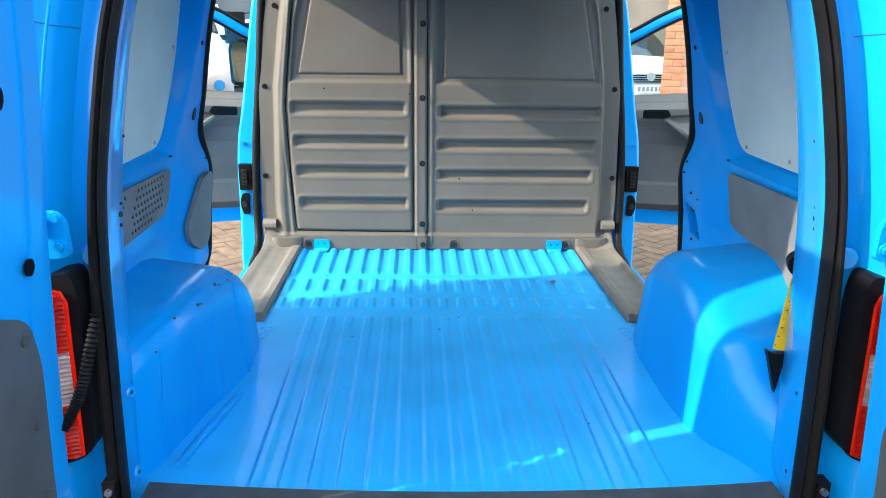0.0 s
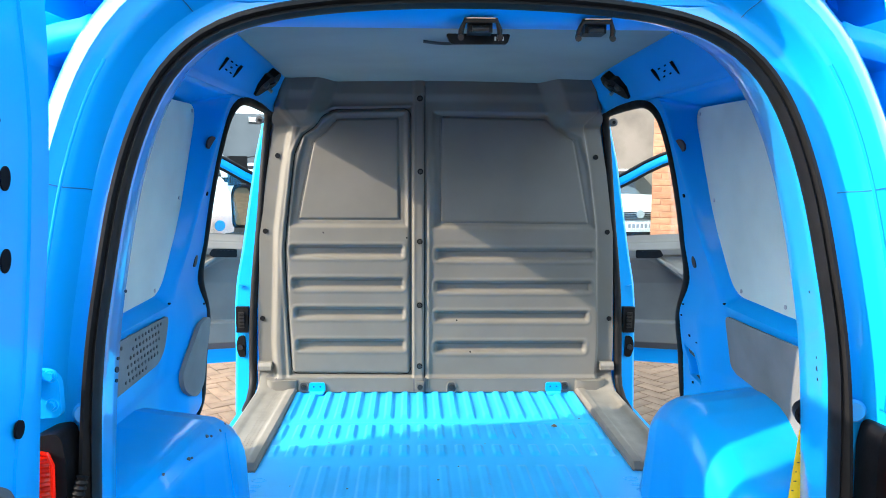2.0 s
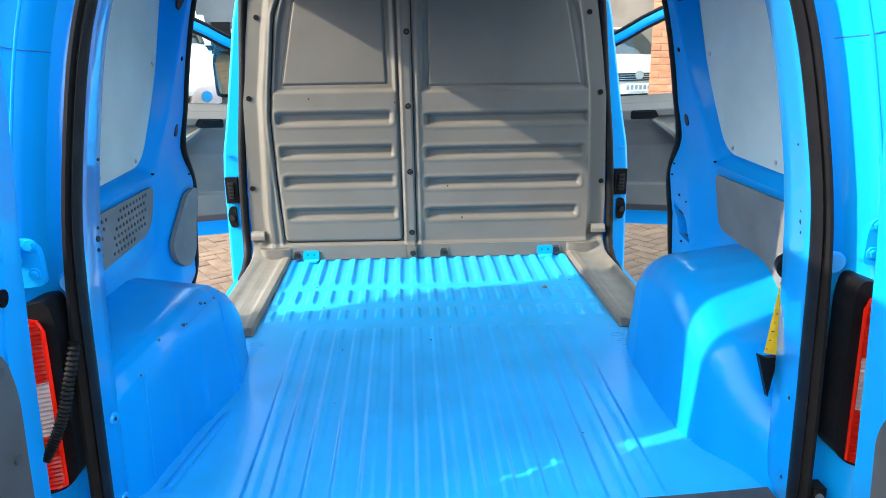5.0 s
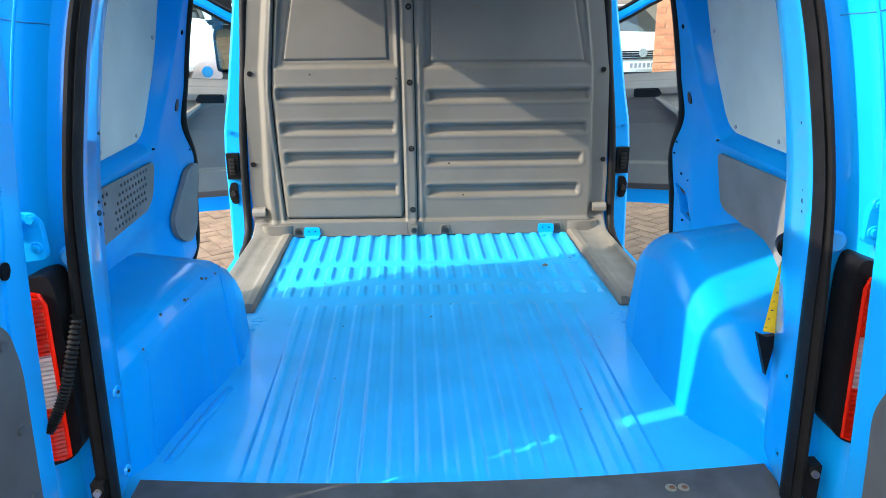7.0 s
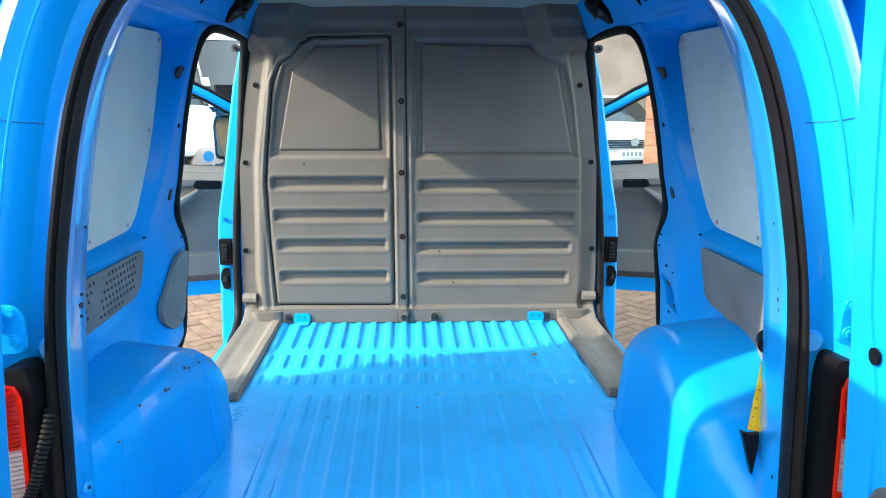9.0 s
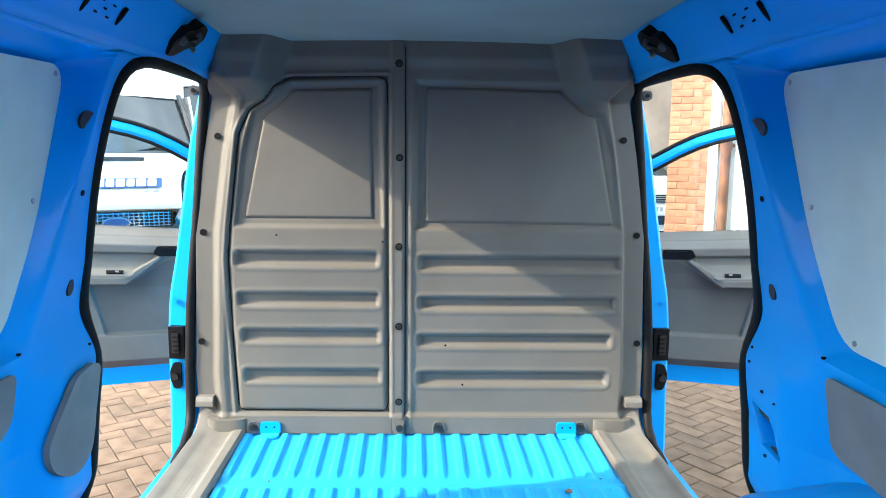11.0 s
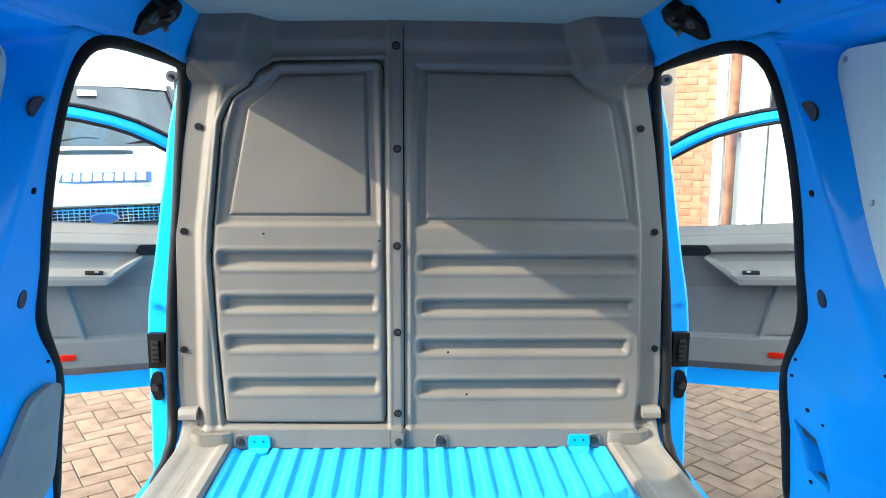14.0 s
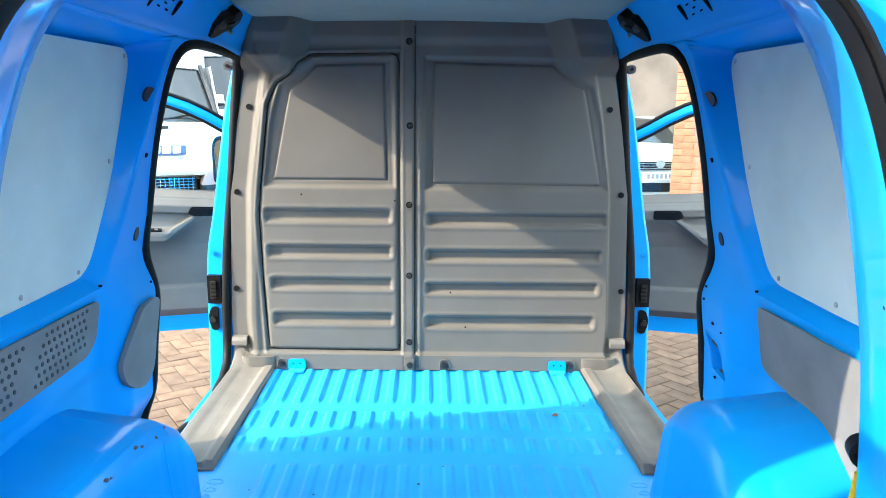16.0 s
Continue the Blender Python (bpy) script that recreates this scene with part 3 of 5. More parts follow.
part("foot_plate", box(-0.093, -0.057, 1.917, 1.930, 0.588, 0.636), M_grey, pf_, bevel=0.005)
fb = part("foot_bolt", disc((-0.073, 1.917, 0.611), (0, -1, 0), 0.012, 0.004, 14), M_bolt, pf_)

# grey sill strips along the side openings
for s in (-1, 1):
    def strip(u, v, s=s):
        y = 1.118 + 0.868 * v
        xi = 0.614 - 0.008 * v
        xo = lerp(y, [(1.118, 0.735), (1.15, 0.758), (1.20, 0.770), (1.40, 0.775), (1.95, 0.777)])
        end = 0.020 * float(sstep(1.140, 1.118, y))
        prof = [(0.0, 0.574), (0.001, 0.597), (0.05, 0.606), (0.20, 0.606), (0.27, 0.600), (0.34, 0.598), (0.72, 0.598), (0.84, 0.603), (0.96, 0.605), (1.0, 0.598), (1.002, 0.560)]
        k = min(int(u * 10), 9)
        t = u * 10 - k
        a, z = (prof[k][c] * (1 - t) + prof[k + 1][c] * t for c in (0, 1))
        dip = 0.010 * float(sstep(0.40, 0.50, a) * sstep(0.90, 0.80, a) * sstep(1.24, 1.34, y) * sstep(1.90, 1.70, y)) if s > 0 else 0.0
        rise = 0.088 * max(0.0, (y - 1.875) / 0.111) ** 2.2 * float(sstep(0.52, 0.66, a)) if z > 0.59 else 0.0
        return Vector((s * (xi + (xo - xi) * a), y, z - end * (z > 0.59) - dip + rise))

    st = part("sill_strip", grid(strip, 41, 90), M_sill, van, "grey plastic step trim beside the side opening")
    part("strip_end", prism([(0.615, 0.575), (0.735, 0.575), (0.735, 0.584), (0.72, 0.586), (0.625, 0.586), (0.615, 0.582)], lambda a, b: (s * a, 1.119, b), (0, 0.02, 0)), M_sill, st)
    part("foot_block", prism(round_poly([(1.930, 0.680), (1.988, 0.680), (1.988, 0.714), (1.940, 0.714), (1.930, 0.700)], 0.004), lambda a, b: (s * 0.718, a, b), (s * 0.058, 0, 0)), M_sill, st, bevel=0.003)
    collar = round_poly([(0.604, 1.955), (0.604, 1.922), (0.640, 1.912), (0.715, 1.912), (0.740, 1.930), (0.740, 1.955)], 0.014)
    part("column_collar", prism(collar if s > 0 else collar[::-1], lambda a, b: (s * a, b, 0.588), (0, 0, 0.052)), M_grey, st, bevel=0.006)
    if s < 0:
        bm = bmesh.new()
        for k in range(34):
            for a in (0.668, 0.683, 0.698):
                disc((s * a, 1.30 + 0.0175 * k, 0.5982), (0, 0, 1), 0.0022, 0.0012, 5, bm)
        gd = part("grip_dots", bm, M_sill, st)
        gd["kind"] = "stuff"
    # blue body sill outside it
    part("body_sill", box(s * 0.786, s * 0.812, 1.10, 2.9, 0.40, 0.572), M_blue, van, bevel=0.01)

# side-opening seals
SEALX = [(0.60, 0.812), (0.90, 0.804), (1.10, 0.790), (1.32, 0.762), (1.60, 0.738), (1.75, 0.722)]
for s in (-1, 1):
    path = []
    for z in np.linspace(0.60, 1.775, 44):
        y = lerp(z, YF)
        path.append((s * (wall_x(y, z) + 0.006), y + 0.010, z))
    for y in np.linspace(1.30, 1.90, 10):
        path.append((s * (0.668 + 0.030 * float(sstep(1.4, 1.95, y))), y, 1.782 + 0.010 * (y - 1.3)))
    path += [(s * 0.705, 1.945, 1.785), (s * 0.716, 1.978, 1.768)]
    for z in np.linspace(1.73, 0.70, 18):
        path.append((s * (lerp(z, SEALX) - 0.004), 1.971, z))
    path += [(s * 0.808, 1.972, 0.65), (s * 0.800, 1.955, 0.60), (s * 0.792, 1.90, 0.560), (s * 0.790, 1.80, 0.545), (s * 0.790, 1.5, 0.542), (s * 0.800, 1.22, 0.545)]
    for _ in range(3):
        path = [tuple((path[i - 1][c] + 2 * path[i][c] + path[(i + 1) % len(path)][c]) / 4 for c in range(3)) for i in range(len(path))]
    part("opening_seal", tube(path, 0.014, 10, closed=True, flat=(0.0165, 0.016)), M_rubber, van, "black rubber seal round the side opening")

# B pillars outside the seals
for s in (-1, 1):
    OUT = [(0.50, 0.898), (0.70, 0.892), (0.95, 0.888), (1.06, 0.878), (1.20, 0.850), (1.35, 0.826), (1.60, 0.785), (1.74, 0.752), (1.80, 0.735)]

    def pil(u, v, s=s):
        z = 0.45 + 1.36 * v
        xi, xo = lerp(z, SEALX) - 0.02, lerp(z, OUT)
        pts = [(xi + 0.008, 2.02), (xi + 0.022, 2.0), (xo - 0.012, 2.005), (xo, 2.022), (xo + 0.004, 2.07), (xo - 0.01, 2.15), (xo - 0.06, 2.21)]
        k = min(int(u * 6), 5)
        t = u * 6 - k
        return Vector((s * (pts[k][0] * (1 - t) + pts[k + 1][0] * t), pts[k][1] * (1 - t) + pts[k + 1][1] * t, z))

    pb = part("b_pillar", grid(pil, 25, 40), M_blue, van, "blue door pillar between side opening and front door")
    lk = part("latch_plate", box(s * 0.824, s * 0.876, 1.980, 2.015, 0.838, 0.952), M_black, pb, "black plastic door latch housing", bevel=0.006)
    part("latch_claw", box(s * 0.840, s * 0.864, 1.972, 1.982, 0.860, 0.93), M_bolt, lk, bevel=0.003)
    for z in (0.868, 0.884, 0.900, 0.916):
        part("latch_rib", box(s * 0.838, s * 0.858, 1.968, 1.974, z, z + 0.006), M_black, lk)
    st = part("striker_mount", prism(round_poly([(0.842, 0.725), (0.868, 0.725), (0.880, 0.76), (0.880, 0.79), (0.868, 0.820), (0.842, 0.820)], 0.01), lambda a, b: (s * a, 1.992, b), (0, 0.022, 0)), M_black, pb, "black striker mount", bevel=0.004)
    part("striker_pin", disc((s * 0.860, 1.992, 0.772), (0, -1, 0), 0.012, 0.016, 12), M_bolt, st)
    hw = part("guide_roller", disc((s * 0.750, 1.985, 1.755), (0, -1, 0), 0.017, 0.022, 16), M_bumper, pb, "dark door guide roller")
    part("roller_pin", disc((s * 0.750, 1.965, 1.755), (0, -1, 0), 0.007, 0.008, 10), M_black, hw)
    part("pillar_nib", prism([(0.84, 1.045), (0.862, 1.035), (0.862, 1.052)], lambda a, b: (s * a, 2.0, b), (0, -0.01, 0)), M_blue, pb)

# rear frame swept round the tailgate opening
HALF = [(0.55, 0.690), (0.84, 0.680), (1.05, 0.668), (1.18, 0.657), (1.30, 0.640), (1.39, 0.622), (1.50, 0.603), (1.57, 0.585), (1.64, 0.560), (1.70, 0.533), (1.745, 0.500), (1.785, 0.450), (1.808, 0.395), (1.823, 0.320), (1.833, 0.22), (1.840, 0.11), (1.842, 0.0)]
HALF = [(1.52 + (z - 1.52) * 0.944, h * 0.944 + 0.008) for z, h in HALF]
right = [(h, z) for z, h in HALF]
out = []
for (a, b) in zip(right, right[1:]):
    k = max(1, int(math.hypot(b[0] - a[0], b[1] - a[1]) / 0.025))
    out += [(a[0] + (b[0] - a[0]) * i / k, a[1] + (b[1] - a[1]) * i / k) for i in range(k)]
out.append(right[-1])
OPEN = [(x, z) for x, z in out] + [(-x, z) for x, z in out[-2::-1]]
for _ in range(9):
    OPEN = [OPEN[0]] + [((OPEN[i - 1][0] + 2 * OPEN[i][0] + OPEN[i + 1][0]) / 4, (OPEN[i - 1][1] + 2 * OPEN[i][1] + OPEN[i + 1][1]) / 4) for i in range(1, len(OPEN) - 1)] + [OPEN[-1]]


def sweep(section, pts=OPEN, low=0.0):
    """Sweep (outward, y) section points along the opening outline."""
    bm = bmesh.new()
    rows = []
    n = len(pts)
    for i, (x, z) in enumerate(pts):
        a, b = pts[max(i - 1, 0)], pts[min(i + 1, n - 1)]
        t = Vector((b[0] - a[0], b[1] - a[1])).normalized()
        nx, nz = t.y, -t.x
        lean = 0.075 * float(sstep(1.15, 1.80, z))
        k = 1 + (lean - 0.03 * float(sstep(1.2, 1.85, z))) / 1.22
        inset = low * float(sstep(1.3, 0.9, z))
        rows.append([bm.verts.new(((x - 0.008 + nx * (o - inset * (o < 0.012))) * k, y + lean, 1.52 + (z + nz * o - 1.52) * k)) for o, y in section])
    for r0, r1 in zip(rows, rows[1:]):
        for k in range(len(section) - 1):
            bm.faces.new((r0[k], r1[k], r1[k + 1], r0[k + 1]))
    return bm


rf = part("rear_frame", sweep([(0.178, 0.352), (0.12, 0.35), (0.070, 0.312), (0.040, 0.265), (0.024, 0.20), (0.012, 0.14), (0.004, 0.112), (0.004, 0.100), (0.030, 0.100), (0.042, 0.104), (0.062, 0.100), (0.072, 0.088), (0.079, 0.062), (0.085, 0.047), (0.094, 0.041), (0.108, 0.038), (0.114, 0.032), (0.124, 0.035), (0.138, 0.046), (0.152, 0.064), (0.164, 0.090), (0.173, 0.125), (0.180, 0.20), (0.183, 0.36)]), M_gloss, van, "blue stepped door frame round the rear opening")
def frame_point(i, o, y):
    (xa, za), (xb, zb), (x, z) = OPEN[i - 1], OPEN[i + 1], OPEN[i]
    tn = Vector((xb - xa, zb - za)).normalized()
    lean = 0.075 * float(sstep(1.15, 1.80, z))
    k = 1 + (lean - 0.03 * float(sstep(1.2, 1.85, z))) / 1.22
    return ((x - 0.008 + tn.y * o) * k, y + lean, 1.52 + (z - tn.x * o - 1.52) * k)


for target, zlo in ((0.43, 1.7), (-0.43, 1.7), (0.575, 1.4), (-0.575, 1.4)):
    i = min((i for i in range(1, len(OPEN) - 1) if OPEN[i][1] > zlo), key=lambda i: abs(OPEN[i][0] - target))
    part("frame_seam", tube([frame_point(i, o, y) for o, y in ((0.062, 0.099), (0.072, 0.087), (0.079, 0.061), (0.085, 0.046), (0.094, 0.040), (0.108, 0.037), (0.124, 0.034), (0.138, 0.045))], 0.0010, 6), M_recess, rf)
for s in (-1, 1):
    idx = [i for i in range(1, len(OPEN) - 1) if s * OPEN[i][0] > 0 and 1.16 < OPEN[i][1] < 1.70]
    part("frame_bead", tube([frame_point(i, 0.090, 0.043) for i in idx], 0.003, 8), M_blue, rf)
part("rear_seal", sweep([(0.007, 0.108), (0.001, 0.096), (0.000, 0.078), (0.004, 0.063), (0.010, 0.069), (0.014, 0.060), (0.020, 0.060), (0.024, 0.070), (0.025, 0.094), (0.021, 0.108)], low=0.007), M_rubber, van, "black rubber seal round the rear opening")
part("rear_header", prism([(0.175, 1.846), (0.195, 1.832), (0.225, 1.824), (0.262, 1.819), (0.292, 1.825), (0.305, 1.848), (0.305, 1.94), (0.175, 1.94)], lambda a, b: (-0.50, a, b), (1.0, 0, 0)), M_blue, van, "blue roof header over the rear opening", bevel=0.006)
for s in (-1, 1):
    for z, r in ((1.220, 0.003), (1.200, 0.0055), (1.180, 0.0035), (0.84, 0.0040), (0.66, 0.0040), (1.34, 0.003)):
        w = (lerp(z, HALF) + 0.007) * (1 + (0.075 * float(sstep(1.15, 1.80, z)) - 0.03 * float(sstep(1.2, 1.85, z))) / 1.22)
        part("frame_hole", disc((s * (w + 0.001), 0.155 + 0.075 * float(sstep(1.15, 1.80, z)), z), (-s, -0.2, 0), r, 0.002, 12), M_plug_shade, rf)
        if z < 1.0:
            part("hole_boss", disc((s * (w + 0.003), 0.156 + 0.075 * float(sstep(1.15, 1.80, z)), z), (-s, -0.2, 0), 0.013, 0.0032, 18, r2=0.010), M_gloss, rf)


# ---------- fittings of the load bay ----------
def wall_panel(name, poly, s, off, thick, material, parent, label="", flat=None, n=26):
    """A board lying on the inner wall: a (y, z) polygon, cut as a fine mesh that follows the wall."""
    bm = bmesh.new()
    vs = [bm.verts.new((0, y, z)) for y, z in poly]
    bm.faces.new(vs)
    if not flat:
        for k in range(1, n):
            zc = min(p[1] for p in poly) + (max(p[1] for p in poly) - min(p[1] for p in poly)) * k / n
            bmesh.ops.bisect_plane(bm, geom=bm.verts[:] + bm.edges[:] + bm.faces[:], plane_co=(0, 0, zc), plane_no=(0, 0, 1))
            yc = min(p[0] for p in poly) + (max(p[0] for p in poly) - min(p[0] for p in poly)) * k / n
            bmesh.ops.bisect_plane(bm, geom=bm.verts[:] + bm.edges[:] + bm.faces[:], plane_co=(0, yc, 0), plane_no=(0, 1, 0))
    ext = bmesh.ops.extrude_face_region(bm, geom=bm.faces[:])
    top = {v for v in ext["geom"] if isinstance(v, bmesh.types.BMVert)}
    for v in bm.verts:
        x = flat(v.co.y, v.co.z) if flat else wall_x(v.co.y, v.co.z)
        v.co.x = s * (x - off - (thick if v in top else 0))
    return part(name, bm, material, parent, label)


def on_wall(y, z, s, off=0.001):
    return (s * (wall_x(y, z) - off), y, z)


for s in (-1, 1):
    poly = round_poly([(0.30, 1.205), (0.60, 1.200), (0.905, 1.203), (0.990, 1.40), (1.108, 1.745), (0.30, 1.735)], 0.06, 6)
    bd = wall_panel("lining_board", poly, s, 0.0, 0.005, M_board, van, "scuffed white hardboard panel filling the side window", flat=board_x)
    for y, z in ((1.070, 1.725), (0.62, 1.222), (0.86, 1.220), (0.985, 1.47), (0.40, 1.22)):
        part("board_screw", disc((s * (board_x(y, z) - 0.005), y, z), (-s, 0, 0), 0.006, 0.002, 10), M_steel, bd)

# left: perforated panel and pillar cap
poly = round_poly([(0.27, 1.000), (0.87, 1.008), (0.912, 1.035), (0.916, 1.139), (0.27, 1.156)], 0.025, 5)
pp = wall_panel("perforated_panel", poly, -1, 0.004, 0.006, M_carpet, van, "perforated dark grey lining panel")
bm = bmesh.new()
for r in range(6):
    for c in range(26):
        y = 0.30 + 0.0225 * c + 0.011 * (r % 2)
        z = 1.026 + 0.0205 * r
        gap = abs(y - 0.60 - 0.25 * (z - 1.06)) < 0.035 or y > 0.86 - 0.4 * (z - 1.0) * 0
        if gap or (c > 21 and r < 1) or (y < 0.47 and r > 3 + (c % 2)):
            continue
        disc((-(wall_x(y, z) - 0.0105), y, z), (1, 0, 0), 0.0050, 0.0012, 8, bm)
ph_ = part("perforation", bm, M_signblack, pp, "rows of small punched holes")
ph_["kind"] = "stuff"
poly = round_poly([(1.190, 1.070), (1.150, 1.086), (1.062, 1.078), (1.016, 1.00), (0.992, 0.932), (1.004, 0.885), (1.048, 0.855), (1.10, 0.846), (1.16, 0.866), (1.190, 0.94)], 0.03, 5)
wall_panel("pillar_cap", poly, -1, 0.004, 0.014, M_carpet, van, "dark grey moulded cover low on the pillar", n=10)

# right: plain lining panel, dark plates as shade in the catch pocket, seat belt
poly = round_poly([(0.27, 0.84), (0.50, 0.89), (0.66, 0.948), (0.79, 0.970), (0.880, 0.975), (0.910, 0.99), (0.914, 1.138), (0.27, 1.150)], 0.02, 5)
wall_panel("lining_panel", poly, 1, 0.004, 0.007, M_carpet, van, "plain dark grey lining panel above the wheel arch")
rp = wall_panel("latch_recess", [(1.174, 0.986), (1.096, 0.978), (1.112, 0.958), (1.162, 0.964)], 1, -0.012, 0.004, M_plug_shade, van, "dark plate standing for shade at the pocket top", n=6)
wall_panel("recess_slot", [(1.110, 0.904), (1.046, 0.894), (1.058, 0.916)], 1, -0.012, 0.004, M_plug_shade, rp, n=4)

# plugged and open holes in the pillars
for s in (-1, 1):
    for y, z, r, k in ((1.091, 1.631, 0.014, 1.8), (1.098, 1.271, 0.013, 1.8), (1.084, 1.479, 0.006, 1.3), (1.175, 1.122, 0.004, 1), (1.178, 1.086, 0.004, 1), (1.124, 1.030, 0.005, 1), (1.112, 0.879, 0.005, 1), (1.07, 1.02, 0.003, 1), (0.93, 1.17, 0.004, 1)):
        if s < 0 and z < 1.09:
            continue
        bm = disc((0, 0, 0), (-s, 0, 0), r, 0.003, 16)
        slope = max(-0.6, min(0.6, (wall_x(y + 0.012, z) - wall_x(y - 0.012, z)) / 0.024))
        for v in bm.verts:
            v.co = Vector((on_wall(y, z, s, 0.003 if abs(v.co.x) > 0.001 else -0.003)[0] + s * (slope * v.co.y * 1.05 - 0.19 * v.co.z * k * 0.8), y + v.co.y * 1.05, z + v.co.z * k * 0.8))
        part("pillar_plug" if r > 0.01 else "pillar_hole", bm, M_dark if r < 0.01 else M_plug_shade, van)

# pressed tie-down marks in the floor beside the arches
for s in (-1, 1):
    for y, r in ((1.060, 0.022), (1.018, 0.015), (0.985, 0.010)):
        ring = [(s * (0.590 - 0.06 * (y - 1.045)) + r * math.cos(a * math.tau / 18), y + 0.6 * r * math.sin(a * math.tau / 18), 0.5790) for a in range(18)]
        part("tie_down_pressing", tube(ring, 0.0032, 6, closed=True), M_floor, van)
    # long low bead where the floor meets the arch
    bead = [(0.592, 0.42, 0.578), (0.590, 0.50, 0.583), (0.588, 0.66, 0.583), (0.588, 0.74, 0.578)] if s > 0 else [(0.640, 0.29, 0.577), (0.622, 0.38, 0.582), (0.600, 0.50, 0.582), (0.582, 0.61, 0.577)]
    part("floor_bead", tube([(s * x, y, z) for x, y, z in bead], 0.01, 8, flat=(0.012 if s > 0 else 0.022, 0.010)), M_floor, van)
# loose grit and chips on the load floor
rg = random.Random(11)
for k in range(16):
    gx, gy = rg.uniform(-0.5, 0.55), rg.uniform(0.35, 1.6)
    part("paint_chip", disc((gx, gy, 0.5835), (0, 0, 1), rg.uniform(0.002, 0.0045), 0.0012, 6), M_chip, van)
leaf = part("leaf", prism([(0.420, 1.508), (0.440, 1.500), (0.452, 1.514), (0.433, 1.526)], lambda a, b: (a, b, 0.5855), (0, 0, 0.002)), M_rust)
tagged(leaf, "small dry brown leaf on the blue load floor", "leaf")
# small screws left in the bulkhead
for x, z in ((-0.484, 1.283), (-0.13, 1.262), (0.085, 0.905), (0.145, 0.765)):
    part("stray_hole", disc((x, 1.9305, z), (0, -1, 0), 0.0035, 0.003, 8), M_dark, bulk)

# seat-belt reel and strap behind the right arch
reel = part("belt_reel", disc((0.712, 0.325, 1.062), (-0.35, -1, 0), 0.024, 0.035, 20), M_black, van, "black seat-belt reel", bevel=0.004)
for k in range(8):
    a = k * math.tau / 8
    part("reel_slot", disc((0.701 + 0.016 * math.cos(a), 0.289 - 0.0056 * math.cos(a), 1.062 + 0.016 * math.sin(a)), (-0.35, -1, 0), 0.004, 0.003, 6), M_dark, reel)
strap = part("belt_strap", prism([(0.690, 1.030), (0.714, 1.030), (0.704, 0.87), (0.664, 0.878)], lambda a, b: (a, 0.300 - (1.03 - b) * 0.12, b), (0.004, 0.003, 0)), M_yellow, van, "yellow seat-belt strap with black print")
for k in range(7):
    z = 1.000 - 0.019 * k
    part("strap_print", box(0.693 - 0.0042 * k, 0.695 - 0.0042 * k + 0.002 * ((k * 5) % 3), 0.2975 - (1.03 - z) * 0.12, 0.2985 - (1.03 - z) * 0.12, z, z + 0.0022), M_bumper, strap)
part("belt_buckle", prism([(0.650, 0.876), (0.668, 0.868), (0.692, 0.870), (0.688, 0.835), (0.680, 0.775), (0.668, 0.815)], lambda a, b: (a, 0.275, b), (0.0, 0.014, 0)), M_black, van, "black belt end plate", bevel=0.003)

# roof rail: slots and black door-check housings
for s in (-1, 1):
    for y in (0.925, 1.085):
        bm = disc((0, 0, 0), (-s, 0, -0.8), 0.009, 0.003, 14)
        for v in bm.verts:
            v.co = Vector((v.co.x * 2.6, v.co.y * 0.55, v.co.z * 2.4)) + Vector((s * (lerp(1.845, PROF) + 0.012), y, 1.845))
        part("rail_slot", bm, M_dark, van)
    for y, dz in ((0.975, 0.012), (1.03, 0.010), (0.975, -0.010), (1.03, -0.012), (1.002, 0.0)):
        part("rail_pip", disc((s * (lerp(1.845 + dz, PROF) + 0.008), y, 1.845 + dz), (-s, 0, -0.8), 0.0022, 0.006, 8), M_dark, van)
    c = Vector((s * 0.618, 1.49, 1.858))
    rot = Matrix.Rotation(s * radians(-38), 4, "Y")
    m = Matrix.Translation(c) @ rot
    sec = round_poly([(a * 1.75 * 0.91 - c_ * 1.05 * 0.42, a * 1.75 * 0.42 + c_ * 1.05 * 0.91) for a, c_ in [(-0.052, -0.026), (-0.030, -0.036), (0.006, -0.030), (0.030, -0.038), (0.050, -0.020), (0.046, 0.012), (0.026, 0.036), (0.004, 0.026), (-0.020, 0.036), (-0.050, 0.016)]], 0.008, 3)
    hb = part("door_check", prism(sec, lambda a, b: m @ Vector((-s * 0.010, a, b)), tuple(rot @ Vector((s * 0.030, 0, 0)))), M_black, van, "black plastic door check housing under the roof rail", bevel=0.003)
    for a, c_, r in ((-0.046, -0.010, 0.014), (0.030, 0.012, 0.017)):
        part("check_boss", disc(m @ Vector((-s * 0.010, a, c_)), rot @ Vector((-s, 0, 0)), r, 0.010, 12, r2=r * 0.7), M_bumper, hb)
    part("check_arm", tube([m @ Vector((-s * 0.014, -0.045, -0.012)), m @ Vector((-s * 0.020, 0.0, 0.012)), m @ Vector((-s * 0.014, 0.044, 0.004))], 0.005, 6), M_black, hb)
    part("check_pin", disc(m @ Vector((-s * 0.012, 0.030, -0.020)), rot @ Vector((-s, 0, 0)), 0.006, 0.014, 10), M_steel, hb)

# worn eyelets in the loading sill
for x in (0.442, 0.468):
    ey = part("sill_eyelet", disc((x, 0.138, 0.5955), (0, 0, 1), 0.012, 0.003, 16, r2=0.010), M_sill, van, "worn pale eyelet in the sill cover")
    part("eyelet_hole", disc((x + 0.001, 0.136, 0.598), (0, 0, 1), 0.006, 0.0012, 10), M_rust, ey)

